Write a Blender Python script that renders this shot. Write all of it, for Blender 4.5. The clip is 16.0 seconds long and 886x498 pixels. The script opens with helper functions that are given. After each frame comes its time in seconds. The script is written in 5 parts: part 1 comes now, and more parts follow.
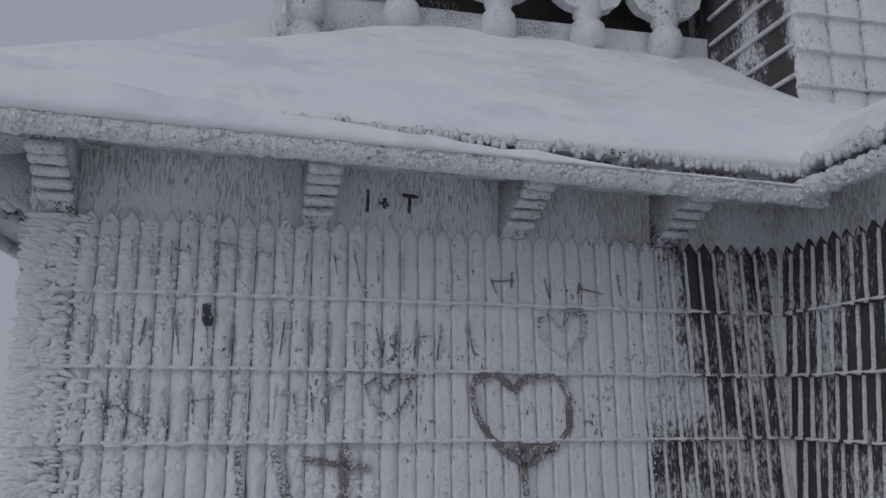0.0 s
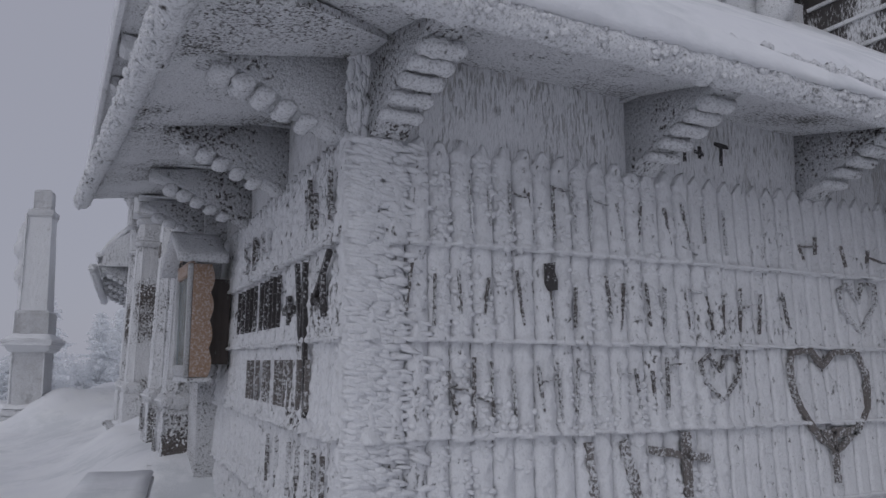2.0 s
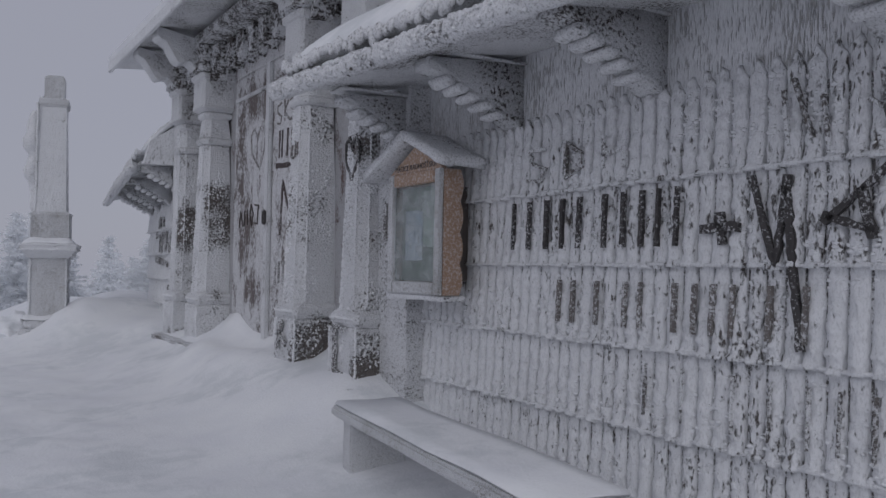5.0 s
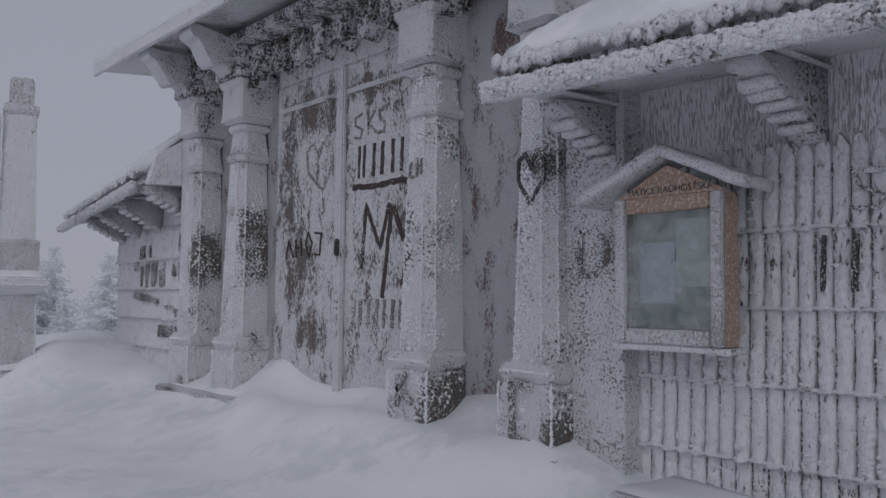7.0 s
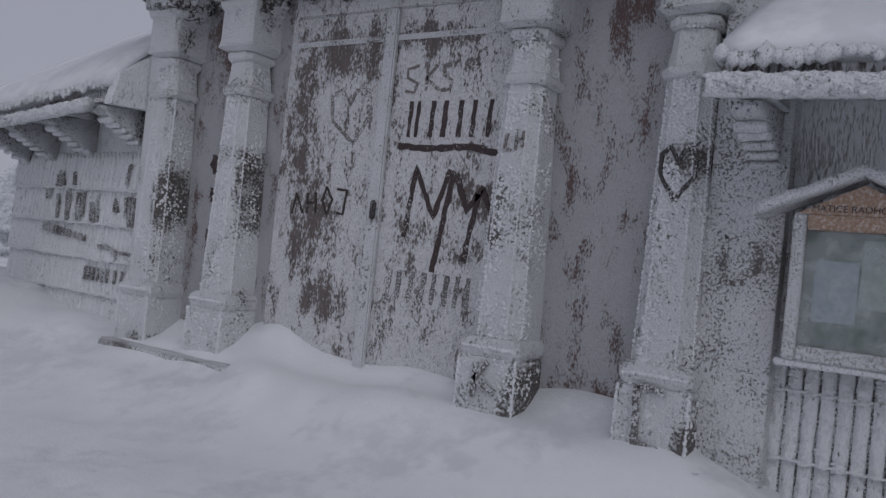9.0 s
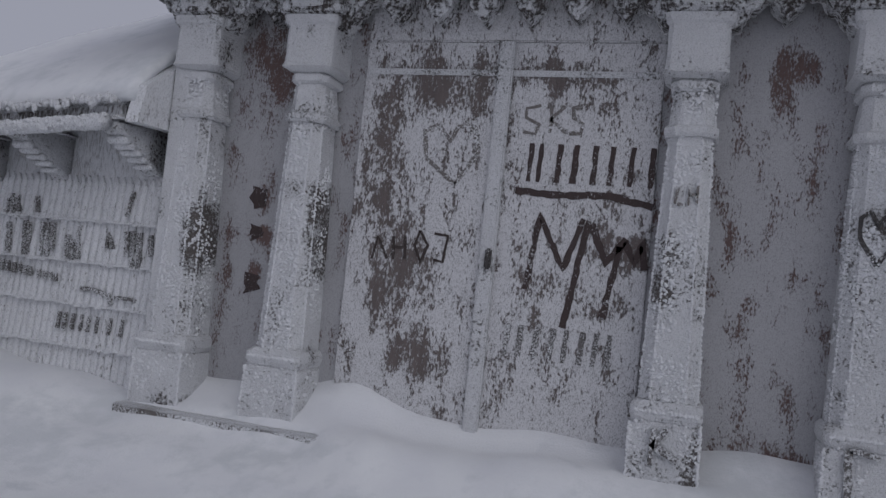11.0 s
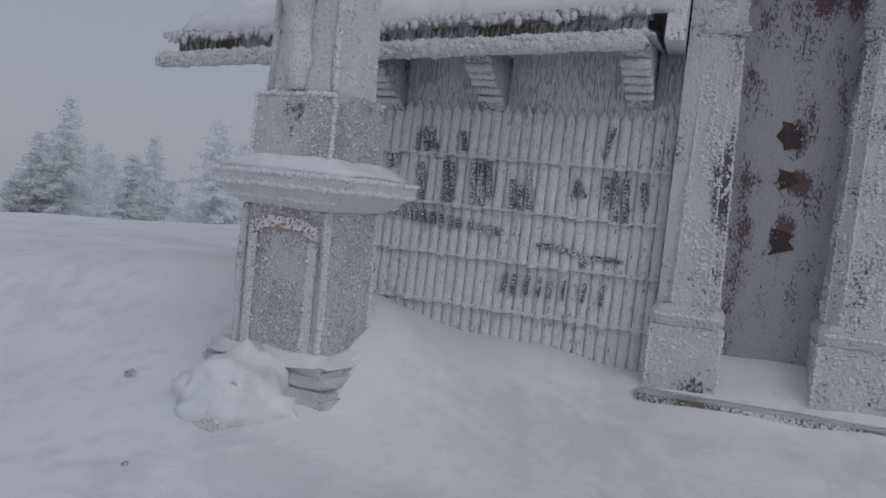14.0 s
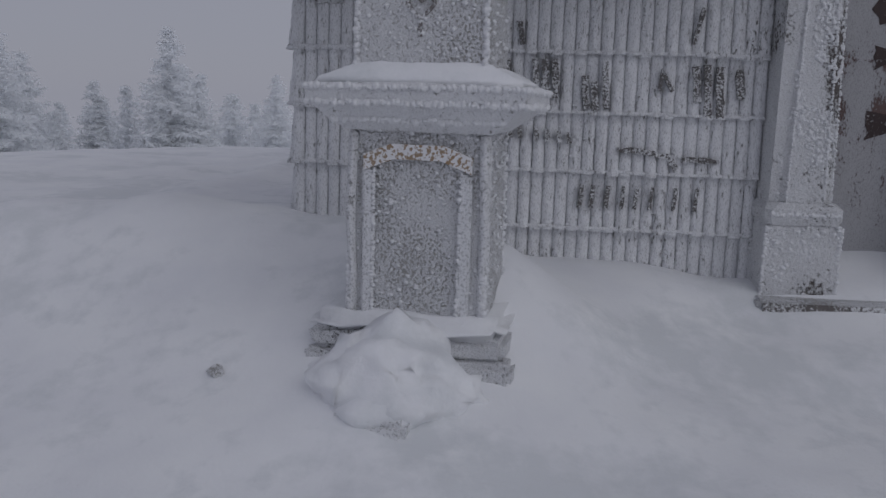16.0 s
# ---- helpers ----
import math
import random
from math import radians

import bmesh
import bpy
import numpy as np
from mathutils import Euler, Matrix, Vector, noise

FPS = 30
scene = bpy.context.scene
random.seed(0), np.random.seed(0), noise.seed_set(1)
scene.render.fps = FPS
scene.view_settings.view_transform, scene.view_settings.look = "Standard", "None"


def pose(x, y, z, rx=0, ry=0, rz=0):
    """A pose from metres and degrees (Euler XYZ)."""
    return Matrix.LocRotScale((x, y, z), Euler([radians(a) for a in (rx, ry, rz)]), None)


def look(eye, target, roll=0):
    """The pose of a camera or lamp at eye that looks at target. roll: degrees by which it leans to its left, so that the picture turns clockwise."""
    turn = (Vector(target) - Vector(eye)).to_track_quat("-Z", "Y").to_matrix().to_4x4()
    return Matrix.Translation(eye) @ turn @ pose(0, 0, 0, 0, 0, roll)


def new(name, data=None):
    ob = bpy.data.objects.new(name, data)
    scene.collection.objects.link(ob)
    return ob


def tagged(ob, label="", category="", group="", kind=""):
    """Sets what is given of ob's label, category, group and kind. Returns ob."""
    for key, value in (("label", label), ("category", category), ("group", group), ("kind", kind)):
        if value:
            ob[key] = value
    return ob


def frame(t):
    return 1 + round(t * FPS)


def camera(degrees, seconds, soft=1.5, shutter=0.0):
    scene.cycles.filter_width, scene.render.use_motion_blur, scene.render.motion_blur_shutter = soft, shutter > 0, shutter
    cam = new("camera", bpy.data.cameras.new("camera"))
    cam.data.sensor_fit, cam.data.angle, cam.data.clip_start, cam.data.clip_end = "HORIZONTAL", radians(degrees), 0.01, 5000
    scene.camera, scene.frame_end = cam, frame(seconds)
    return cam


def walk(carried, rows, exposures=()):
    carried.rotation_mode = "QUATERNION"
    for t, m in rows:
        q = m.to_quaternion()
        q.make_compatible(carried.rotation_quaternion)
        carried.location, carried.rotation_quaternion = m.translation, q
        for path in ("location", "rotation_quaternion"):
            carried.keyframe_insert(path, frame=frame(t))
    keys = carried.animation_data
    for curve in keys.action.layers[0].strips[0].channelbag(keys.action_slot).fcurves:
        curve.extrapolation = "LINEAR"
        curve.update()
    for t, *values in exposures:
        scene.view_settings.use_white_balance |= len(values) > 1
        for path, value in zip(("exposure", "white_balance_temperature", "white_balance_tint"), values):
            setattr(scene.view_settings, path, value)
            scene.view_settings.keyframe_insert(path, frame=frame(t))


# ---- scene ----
cam = camera(57.2, 16.0)
PATH = [
    (0, (1.022, -4.021, 0.665), (1.455, -2.105, 1.039), 0.2),
    (0.5, (0.505, -3.744, 0.683), (1.187, -1.891, 0.999), 1.0),
    (1, (-0.133, -3.268, 0.732), (0.649, -1.459, 1.07), 0.3),
    (1.5, (-0.643, -2.995, 0.778), (0.236, -1.231, 1.121), 0.3),
    (2, (-0.926, -2.666, 0.741), (-0.074, -0.879, 1.021), 0.3),
    (2.5, (-1.205, -2.266, 0.85), (-0.413, -0.443, 1.066), 2.1),
    (3, (-1.474, -2.071, 0.89), (-0.69, -0.237, 1.038), 4.0),
    (3.5, (-1.72, -2.017, 0.871), (-0.897, -0.197, 0.977), 5.7),
    (4, (-2.079, -1.803, 0.79), (-1.29, 0.034, 0.831), 6.0),
    (4.2, (-2.213, -1.71, 0.787), (-1.401, 0.117, 0.834), 3.7),
    (6.3, (-2.977, -0.084, 0.806), (-1.613, 1.378, 0.872), 4.0),
    (6.5, (-3.109, 0.132, 0.814), (-1.769, 1.616, 0.86), 2.4),
    (7, (-3.426, 0.579, 0.85), (-2.09, 2.062, 0.975), 0.5),
    (7.5, (-3.613, 0.893, 0.908), (-2.115, 2.215, 1.005), 2.3),
    (8, (-3.77, 1.354, 0.944), (-2.223, 2.622, 0.986), 2.1),
    (8.2, (-3.844, 1.491, 0.969), (-2.274, 2.729, 1.012), 2.9),
    (10.3, (-4.781, 3.47, 0.947), (-2.927, 4.216, 1.017), 8.7),
    (10.5, (-4.797, 3.668, 0.976), (-2.914, 4.333, 1.09), 8.2),
    (11, (-4.829, 4.332, 1.02), (-2.929, 4.95, 1.118), 5.9),
    (11.5, (-4.895, 4.942, 0.973), (-2.994, 5.556, 1.076), 6.5),
    (12, (-4.883, 5.59, 0.96), (-3.006, 6.267, 1.088), 3.3),
    (12.5, (-4.886, 6.15, 0.98), (-3.014, 6.846, 1.084), 4.8),
    (13, (-4.847, 6.737, 0.978), (-2.96, 7.396, 1.036), 4.8),
    (13.5, (-4.774, 7.259, 0.99), (-2.893, 7.94, 1.02), 5.9),
    (14, (-4.799, 7.784, 0.982), (-2.888, 8.36, 0.856), 5.9),
    (14.5, (-4.709, 8.257, 0.997), (-2.783, 8.774, 0.848), 4.8),
    (15, (-4.575, 8.69, 1.075), (-2.629, 9.133, 0.946), 5.3),
    (15.5, (-4.452, 9.095, 1.028), (-2.504, 9.377, 0.678), 4.1),
    (16, (-4.299, 9.417, 0.957), (-2.331, 9.483, 0.61), 1.8),
]
walk(cam, [(t, look(eye, target, roll)) for t, eye, target, roll in PATH], exposures=[(0, -0.03), (1.0, 0.0), (2.5, 0.06), (4.2, 0.04), (6.3, 0.02), (11.0, -0.01), (14.0, 0.02), (15.0, -0.10), (16.0, -0.22)])

# ---- world and light: thick overcast, light from the whole sky ----
world = bpy.data.worlds.new("overcast")
scene.world = world
world.use_nodes = True
wn, wl = world.node_tree.nodes, world.node_tree.links
sky = wn.new("ShaderNodeTexSky")
sky.sky_type, sky.sun_disc = "NISHITA", False
sky.sun_elevation, sky.sun_rotation = radians(37), radians(223)
cloud = wn.new("ShaderNodeMix")
cloud.data_type = "RGBA"
cloud.inputs["Factor"].default_value = 0.96
cloud.inputs["B"].default_value = (0.312, 0.320, 0.384, 1)
dim = wn.new("ShaderNodeMix")
dim.data_type, dim.blend_type = "RGBA", "MULTIPLY"
dim.inputs["Factor"].default_value = 1.0
dim.inputs["B"].default_value = (0.08, 0.08, 0.08, 1)
wl.new(sky.outputs["Color"], dim.inputs["A"])
wl.new(dim.outputs["Result"], cloud.inputs["A"])
wl.new(cloud.outputs["Result"], wn["Background"].inputs["Color"])
wn["Background"].inputs["Strength"].default_value = 1.0
sun = new("sun", bpy.data.lights.new("sun", "SUN"))
sun.data.energy, sun.data.angle, sun.data.color = 0.54, radians(60), (0.98, 0.98, 1.0)
sun.matrix_world = look((0, 0, 0), (2.4, 2.6, -2.7))


# ---- materials ----
def material(name, build, rough=0.8):
    m = bpy.data.materials.new(name)
    m.use_nodes = True
    nodes, links = m.node_tree.nodes, m.node_tree.links
    bsdf = nodes["Principled BSDF"]
    bsdf.inputs["Roughness"].default_value = rough
    coord = nodes.new("ShaderNodeNewGeometry").outputs["Position"]

    def noise_node(scale, detail=4.0, squeeze=(1, 1, 1), rough=0.55, shift=0.0):
        mp = nodes.new("ShaderNodeMapping")
        mp.inputs["Scale"].default_value = squeeze
        mp.inputs["Location"].default_value = (shift, shift * 0.7, shift * 0.3)
        links.new(coord, mp.inputs["Vector"])
        n = nodes.new("ShaderNodeTexNoise")
        n.inputs["Scale"].default_value, n.inputs["Detail"].default_value, n.inputs["Roughness"].default_value = scale, detail, rough
        links.new(mp.outputs["Vector"], n.inputs["Vector"])
        return n.outputs["Fac"]

    def ramp(fac, lo, hi, a=0.0, b=1.0):
        r = nodes.new("ShaderNodeMapRange")
        r.inputs["From Min"].default_value, r.inputs["From Max"].default_value = lo, hi
        r.inputs["To Min"].default_value, r.inputs["To Max"].default_value = a, b
        links.new(fac, r.inputs["Value"])
        return r.outputs["Result"]

    def maths(op, a, b):
        n = nodes.new("ShaderNodeMath")
        n.operation = op
        for i, v in enumerate((a, b)):
            if isinstance(v, (int, float)):
                n.inputs[i].default_value = v
            else:
                links.new(v, n.inputs[i])
        return n.outputs[0]

    def mix(fac, a, b):
        n = nodes.new("ShaderNodeMix")
        n.data_type = "RGBA"
        if isinstance(fac, (int, float)):
            n.inputs["Factor"].default_value = fac
        else:
            links.new(fac, n.inputs["Factor"])
        for key, v in (("A", a), ("B", b)):
            if isinstance(v, tuple):
                n.inputs[key].default_value = (*v, 1)
            else:
                links.new(v, n.inputs[key])
        return n.outputs["Result"]

    def bump(height, strength, distance):
        n = nodes.new("ShaderNodeBump")
        n.inputs["Strength"].default_value, n.inputs["Distance"].default_value = strength, distance
        links.new(height, n.inputs["Height"])
        links.new(n.outputs["Normal"], bsdf.inputs["Normal"])

    def spots(ovals):
        """1 at the heart of any of the worn ovals (y, z, half width, half height), 0 outside them."""
        split = nodes.new("ShaderNodeSeparateXYZ")
        links.new(coord, split.inputs[0])
        total = 0.0
        for cy, cz, ry, rz in ovals:
            a = maths("MULTIPLY", maths("SUBTRACT", split.outputs["Y"], cy), 1 / ry)
            c = maths("MULTIPLY", maths("SUBTRACT", split.outputs["Z"], cz), 1 / rz)
            d = maths("SUBTRACT", 1.0, maths("ADD", maths("MULTIPLY", a, a), maths("MULTIPLY", c, c)))
            total = maths("MAXIMUM", total, d)
        return total

    tools = dict(spots=spots, noise=noise_node, ramp=ramp, maths=maths, mix=mix, bump=bump, nodes=nodes, links=links, bsdf=bsdf)
    links.new(build(tools), bsdf.inputs["Base Color"])
    return m


def snow_build(k):
    fine, broad = k["noise"](60, 5), k["noise"](2.2, 4)
    k["bump"](k["maths"]("ADD", k["maths"]("MULTIPLY", fine, 0.25), broad), 0.5, 0.03)
    clean = k["mix"](k["ramp"](broad, 0.3, 0.7), (0.79, 0.80, 0.83), (0.87, 0.88, 0.89))
    crust = k["ramp"](k["maths"]("ADD", k["maths"]("MULTIPLY", k["noise"](1.1, 3, (1, 1, 1), 0.5, 2.2), 0.6), k["maths"]("MULTIPLY", k["noise"](7, 5, (1, 1, 1), 0.6, 5.2), 0.4)), 0.50, 0.60)
    return k["mix"](crust, clean, (0.72, 0.74, 0.76))


# The default wood tone is raised a little to stand in for fog haze.
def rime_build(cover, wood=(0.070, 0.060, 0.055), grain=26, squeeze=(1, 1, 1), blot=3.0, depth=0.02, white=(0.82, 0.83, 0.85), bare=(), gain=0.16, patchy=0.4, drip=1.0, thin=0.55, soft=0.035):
    """Rime frost crust on a dark wood, covering that share of it."""
    def build(k):
        crystal = k["noise"](grain, 6, squeeze, 0.65)
        patch = k["noise"](blot, 4, (1, 1, drip), 0.6, 7.3)
        mixn = k["maths"]("ADD", k["maths"]("MULTIPLY", crystal, 1 - patchy), k["maths"]("MULTIPLY", patch, patchy))
        edge = 0.5 - 0.085 * (cover ** 0.135 - (1 - cover) ** 0.135) / 0.1975
        if bare:
            edge = k["maths"]("ADD", k["maths"]("MULTIPLY", k["spots"](bare), gain), edge)
        mask = k["ramp"](k["maths"]("SUBTRACT", mixn, edge), -soft, soft)
        k["bump"](k["maths"]("ADD", crystal, k["maths"]("MULTIPLY", mask, 0.6)), 0.9, depth)
        needles = k["ramp"](k["noise"](grain * 2.6, 4, squeeze, 0.6, 4.4), 0.34, 0.50)
        tone = k["mix"](k["noise"](9, 3), tuple(c * 0.88 for c in white), white)
        tone = k["mix"](needles, tuple(c * thin for c in white), tone)
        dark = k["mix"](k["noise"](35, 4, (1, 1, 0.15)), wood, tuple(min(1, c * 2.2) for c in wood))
        return k["mix"](mask, dark, tone)
    return build


SNOW = material("snow", snow_build, 0.7)
RIME = material("thick_rime", rime_build(0.92, grain=40, depth=0.015), 0.75)
RIME_SHINGLE = material("rimed_shingle", rime_build(0.925, wood=(0.09, 0.082, 0.078), squeeze=(1, 1, 0.6), grain=48, depth=0.012, patchy=0.3, thin=0.84, white=(0.85, 0.86, 0.88)), 0.75)
BARE_FRONT = [(0.35, 1.05, 0.55, 0.30), (1.3, 1.05, 1.0, 0.2), (0.1, 1.5, 0.35, 0.25), (0.6, 0.4, 0.25, 0.8)]
RIME_FRONT = material("rimed_front_shingle", rime_build(0.91, squeeze=(1, 1, 0.4), grain=50, depth=0.014, bare=BARE_FRONT, gain=0.05, patchy=0.3, thin=0.78, white=(0.85, 0.86, 0.88)), 0.75)
RIME_FINE = material("finely_frosted_shingle", rime_build(0.92, wood=(0.16, 0.155, 0.15), squeeze=(1, 1, 0.35), grain=65, depth=0.008, patchy=0.2, thin=0.62), 0.75)
RIME_THIN = material("thin_rime_on_shingle", rime_build(0.24, wood=(0.040, 0.036, 0.035), squeeze=(1, 1, 0.35), grain=70, blot=3.0, drip=0.5, patchy=0.6, depth=0.008), 0.75)
RIME_MID = material("patchy_rime_on_shingle", rime_build(0.60, wood=(0.045, 0.040, 0.038), squeeze=(1, 1, 0.35), grain=75, blot=3.5, drip=0.5, patchy=0.55, depth=0.008), 0.75)
RIME_CLEAN = material("white_rime_comb", rime_build(0.9995, grain=45, depth=0.010, thin=0.86, white=(0.85, 0.86, 0.88)), 0.75)
RIME_BOARD = material("frosted_board", rime_build(0.76, wood=(0.34, 0.335, 0.33), grain=110, squeeze=(1, 1, 0.16), depth=0.006, patchy=0.3, thin=0.7), 0.75)
RIME_SOFFIT = material("frosted_soffit", rime_build(0.80, wood=(0.06, 0.055, 0.05), grain=75, blot=2.0, depth=0.010, patchy=0.35, thin=0.6), 0.75)
BARE_DOOR = [(6.42, 1.7, 0.16, 0.95), (6.15, 2.35, 0.45, 0.28), (5.8, 2.3, 0.12, 0.4), (6.25, 1.05, 0.22, 0.55), (6.05, 0.6, 0.3, 0.22), (5.3, 2.42, 0.5, 0.12),
             (4.02, 2.38, 0.08, 0.26), (3.86, 2.47, 0.09, 0.13), (7.25, 2.50, 0.40, 0.40), (4.1, 1.1, 0.25, 0.35), (3.8, 0.15, 0.3, 0.2), (7.28, 1.50, 0.07, 0.12), (7.25, 1.27, 0.08, 0.09), (7.3, 0.98, 0.09, 0.11),
             (7.2, 2.3, 0.25, 0.4), (4.8, 1.35, 0.25, 0.15), (4.35, 0.6, 0.12, 0.3)]
RIME_DOOR = material("frosted_brown_paint", rime_build(0.76, wood=(0.088, 0.073, 0.069), grain=75, blot=9.0, squeeze=(1, 1, 0.5), drip=0.45, patchy=0.45, depth=0.006, white=(0.70, 0.70, 0.715), bare=BARE_DOOR, gain=0.095, thin=0.42, soft=0.024), 0.7)
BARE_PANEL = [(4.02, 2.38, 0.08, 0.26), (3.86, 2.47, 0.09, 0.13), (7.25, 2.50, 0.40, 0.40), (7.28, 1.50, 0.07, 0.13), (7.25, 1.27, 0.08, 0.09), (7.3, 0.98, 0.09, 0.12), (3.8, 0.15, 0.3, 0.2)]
# Frost greyed: partly a thin film, partly the recess's shade put into the colour.
RIME_PANEL = material("thin_frost_and_shade_on_panel", rime_build(0.80, wood=(0.085, 0.055, 0.05), grain=90, blot=7.0, squeeze=(1, 1, 0.5), drip=0.5, patchy=0.5, depth=0.004, white=(0.45, 0.45, 0.465), bare=BARE_PANEL, gain=0.13, thin=0.62, soft=0.03), 0.65)
BARE_COLUMN = [(7.62, 1.25, 0.12, 0.35), (4.55, 1.2, 0.1, 0.3), (3.45, 1.6, 0.13, 0.18), (6.75, 1.3, 0.07, 0.4), (3.3, 0.2, 0.12, 0.3), (4.3, 0.2, 0.1, 0.3)]
RIME_COLUMN = material("frosted_column", rime_build(0.87, wood=(0.09, 0.08, 0.075), grain=58, depth=0.024, bare=BARE_COLUMN, gain=0.13, patchy=0.45, thin=0.66), 0.75)
RIME_MOULD = material("rimed_moulding", rime_build(0.94, wood=(0.22, 0.21, 0.19), grain=60, depth=0.014, patchy=0.2, thin=0.8), 0.75)
RIME_STONE = material("frosted_stone", rime_build(0.80, wood=(0.32, 0.31, 0.295), grain=105, depth=0.014, patchy=0.25, thin=0.64), 0.75)
RIME_STRIP = material("granular_rime_on_boards", rime_build(0.80, wood=(0.16, 0.155, 0.15), grain=75, depth=0.014, patchy=0.3, thin=0.6), 0.75)
SCRAPED = material("scraped_dark_wood", rime_build(0.24, wood=(0.034, 0.031, 0.031), grain=80, depth=0.004), 0.7)
INK = material("deep_scratch", rime_build(0.05, wood=(0.030, 0.022, 0.020), grain=60, depth=0.003), 0.7)
SCRAPED_MID = material("scraped_rime_with_wood", rime_build(0.58, wood=(0.09, 0.082, 0.078), grain=70, depth=0.006), 0.7)
SCRAPED_PALE = material("half_scraped_rime", rime_build(0.35, wood=(0.11, 0.10, 0.095), grain=80, depth=0.004), 0.7)
SCRAPED_RED = material("scraped_brown_paint", rime_build(0.15, wood=(0.030, 0.019, 0.018), grain=60, depth=0.004), 0.6)
SCRAPED_DIM = material("scraped_grey_wood", rime_build(0.46, wood=(0.085, 0.080, 0.078), grain=85, depth=0.006, patchy=0.3), 0.75)
GROOVE = material("frost_in_the_grooves", rime_build(0.62, wood=(0.11, 0.10, 0.095), grain=50, squeeze=(1, 1, 0.3), depth=0.004), 0.8)
# uses the default wood tone with its haze lift
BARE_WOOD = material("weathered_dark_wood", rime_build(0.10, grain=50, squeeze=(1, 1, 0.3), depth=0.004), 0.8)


def twig_build(k):
    """Frost needles: white translucent ice, paled and part see-through to imitate fog haze."""
    out = k["nodes"]["Material Output"]
    thin = k["nodes"].new("ShaderNodeBsdfTranslucent")
    thin.inputs["Color"].default_value = (0.96, 0.97, 0.98, 1)
    both = k["nodes"].new("ShaderNodeMixShader")
    both.inputs[0].default_value = 0.72
    k["links"].new(k["bsdf"].outputs[0], both.inputs[1])
    k["links"].new(thin.outputs[0], both.inputs[2])
    haze_fade = k["nodes"].new("ShaderNodeBsdfTransparent")
    loose = k["nodes"].new("ShaderNodeMixShader")
    loose.inputs[0].default_value = 0.10
    k["links"].new(both.outputs[0], loose.inputs[1])
    k["links"].new(haze_fade.outputs[0], loose.inputs[2])
    k["links"].new(loose.outputs[0], out.inputs["Surface"])
    return k["mix"](k["noise"](3, 3), (0.94, 0.95, 0.96), (0.97, 0.975, 0.98))


TREE_RIME = material("rimed_twigs_paled_for_fog", twig_build, 0.8)



def wood_build(k):
    grain = k["noise"](18, 6, (6, 6, 1))
    frost = k["ramp"](k["noise"](70, 6, (1, 1, 1), 0.7, 3.1), 0.46, 0.68, 0.08, 0.6)
    k["bump"](grain, 0.4, 0.004)
    return k["mix"](frost, k["mix"](grain, (0.25, 0.135, 0.07), (0.36, 0.21, 0.115)), (0.78, 0.78, 0.79))


WOOD = material("varnished_wood", wood_build, 0.6)


def glass_build(k):
    """Fogged glass: clear in the middle, hazed with frost in patches."""
    k["bump"](k["noise"](60, 3), 0.05, 0.002)
    out = k["nodes"]["Material Output"]
    clear = k["nodes"].new("ShaderNodeBsdfTransparent")
    clear.inputs["Color"].default_value = (0.93, 0.96, 0.95, 1)
    both = k["nodes"].new("ShaderNodeMixShader")
    k["links"].new(k["ramp"](k["noise"](9, 6), 0.35, 0.72, 0.12, 0.60), both.inputs[0])
    k["links"].new(clear.outputs[0], both.inputs[1])
    k["links"].new(k["bsdf"].outputs[0], both.inputs[2])
    k["links"].new(both.outputs[0], out.inputs["Surface"])
    return k["mix"](k["noise"](30, 6), (0.42, 0.46, 0.46), (0.62, 0.64, 0.66))


GLASS = material("frosted_glass", glass_build, 0.12)
PAPER_BLUE = material("pale_blue_paper", lambda k: k["mix"](k["noise"](7, 4), (0.52, 0.57, 0.74), (0.72, 0.75, 0.84)), 0.8)
PAPER_GREY = material("grey_white_paper", lambda k: k["mix"](k["noise"](9, 4), (0.50, 0.54, 0.52), (0.70, 0.72, 0.70)), 0.8)
PAPER_GREEN = material("dark_green_print", lambda k: k["mix"](k["noise"](16, 5), (0.09, 0.14, 0.11), (0.24, 0.29, 0.25)), 0.8)


# ---- mesh helpers ----
def mesh(name, bm, mat, smooth=True):
    me = bpy.data.meshes.new(name)
    bm.to_mesh(me)
    bm.free()
    if mat:
        me.materials.append(mat)
    if smooth:
        me.polygons.foreach_set("use_smooth", [True] * len(me.polygons))
    return me


def part(name, bm, mat, parent=None, label="", smooth=False):
    me = bm if isinstance(bm, bpy.types.Mesh) else mesh(name, bm, mat, smooth)
    ob = new(name, me)
    if parent is not None:
        ob.parent = parent
    return tagged(ob, label)


def thing(name, label, category, m=None, group="", kind=""):
    ob = new(name)
    ob.empty_display_size = 0.1
    if m is not None:
        ob.matrix_world = m
    return tagged(ob, label, category, group, kind)


def box(x0, x1, y0, y1, z0, z1, bevel=0.0, cuts=0, jitter=0.0, seed=0):
    bm = bmesh.new()
    bmesh.ops.create_cube(bm, size=1)
    for v in bm.verts:
        v.co = Vector((x0 + (v.co.x + 0.5) * (x1 - x0), y0 + (v.co.y + 0.5) * (y1 - y0), z0 + (v.co.z + 0.5) * (z1 - z0)))
    if bevel:
        bmesh.ops.bevel(bm, geom=bm.edges[:], offset=bevel, segments=2, affect="EDGES")
    if cuts:
        bmesh.ops.subdivide_edges(bm, edges=[e for e in bm.edges if e.calc_length() > 0.12], cuts=cuts, use_grid_fill=True)
    if jitter:
        rough(bm, jitter, seed)
    return bm


def rough(bm, amount, seed=0, scale=9.0):
    """Uneven rime crust: pushes the points about by a noise."""
    off = Vector((seed * 3.7, seed * 1.3, seed * 2.1))
    for v in bm.verts:
        v.co += amount * noise.noise_vector((v.co + off) * scale)


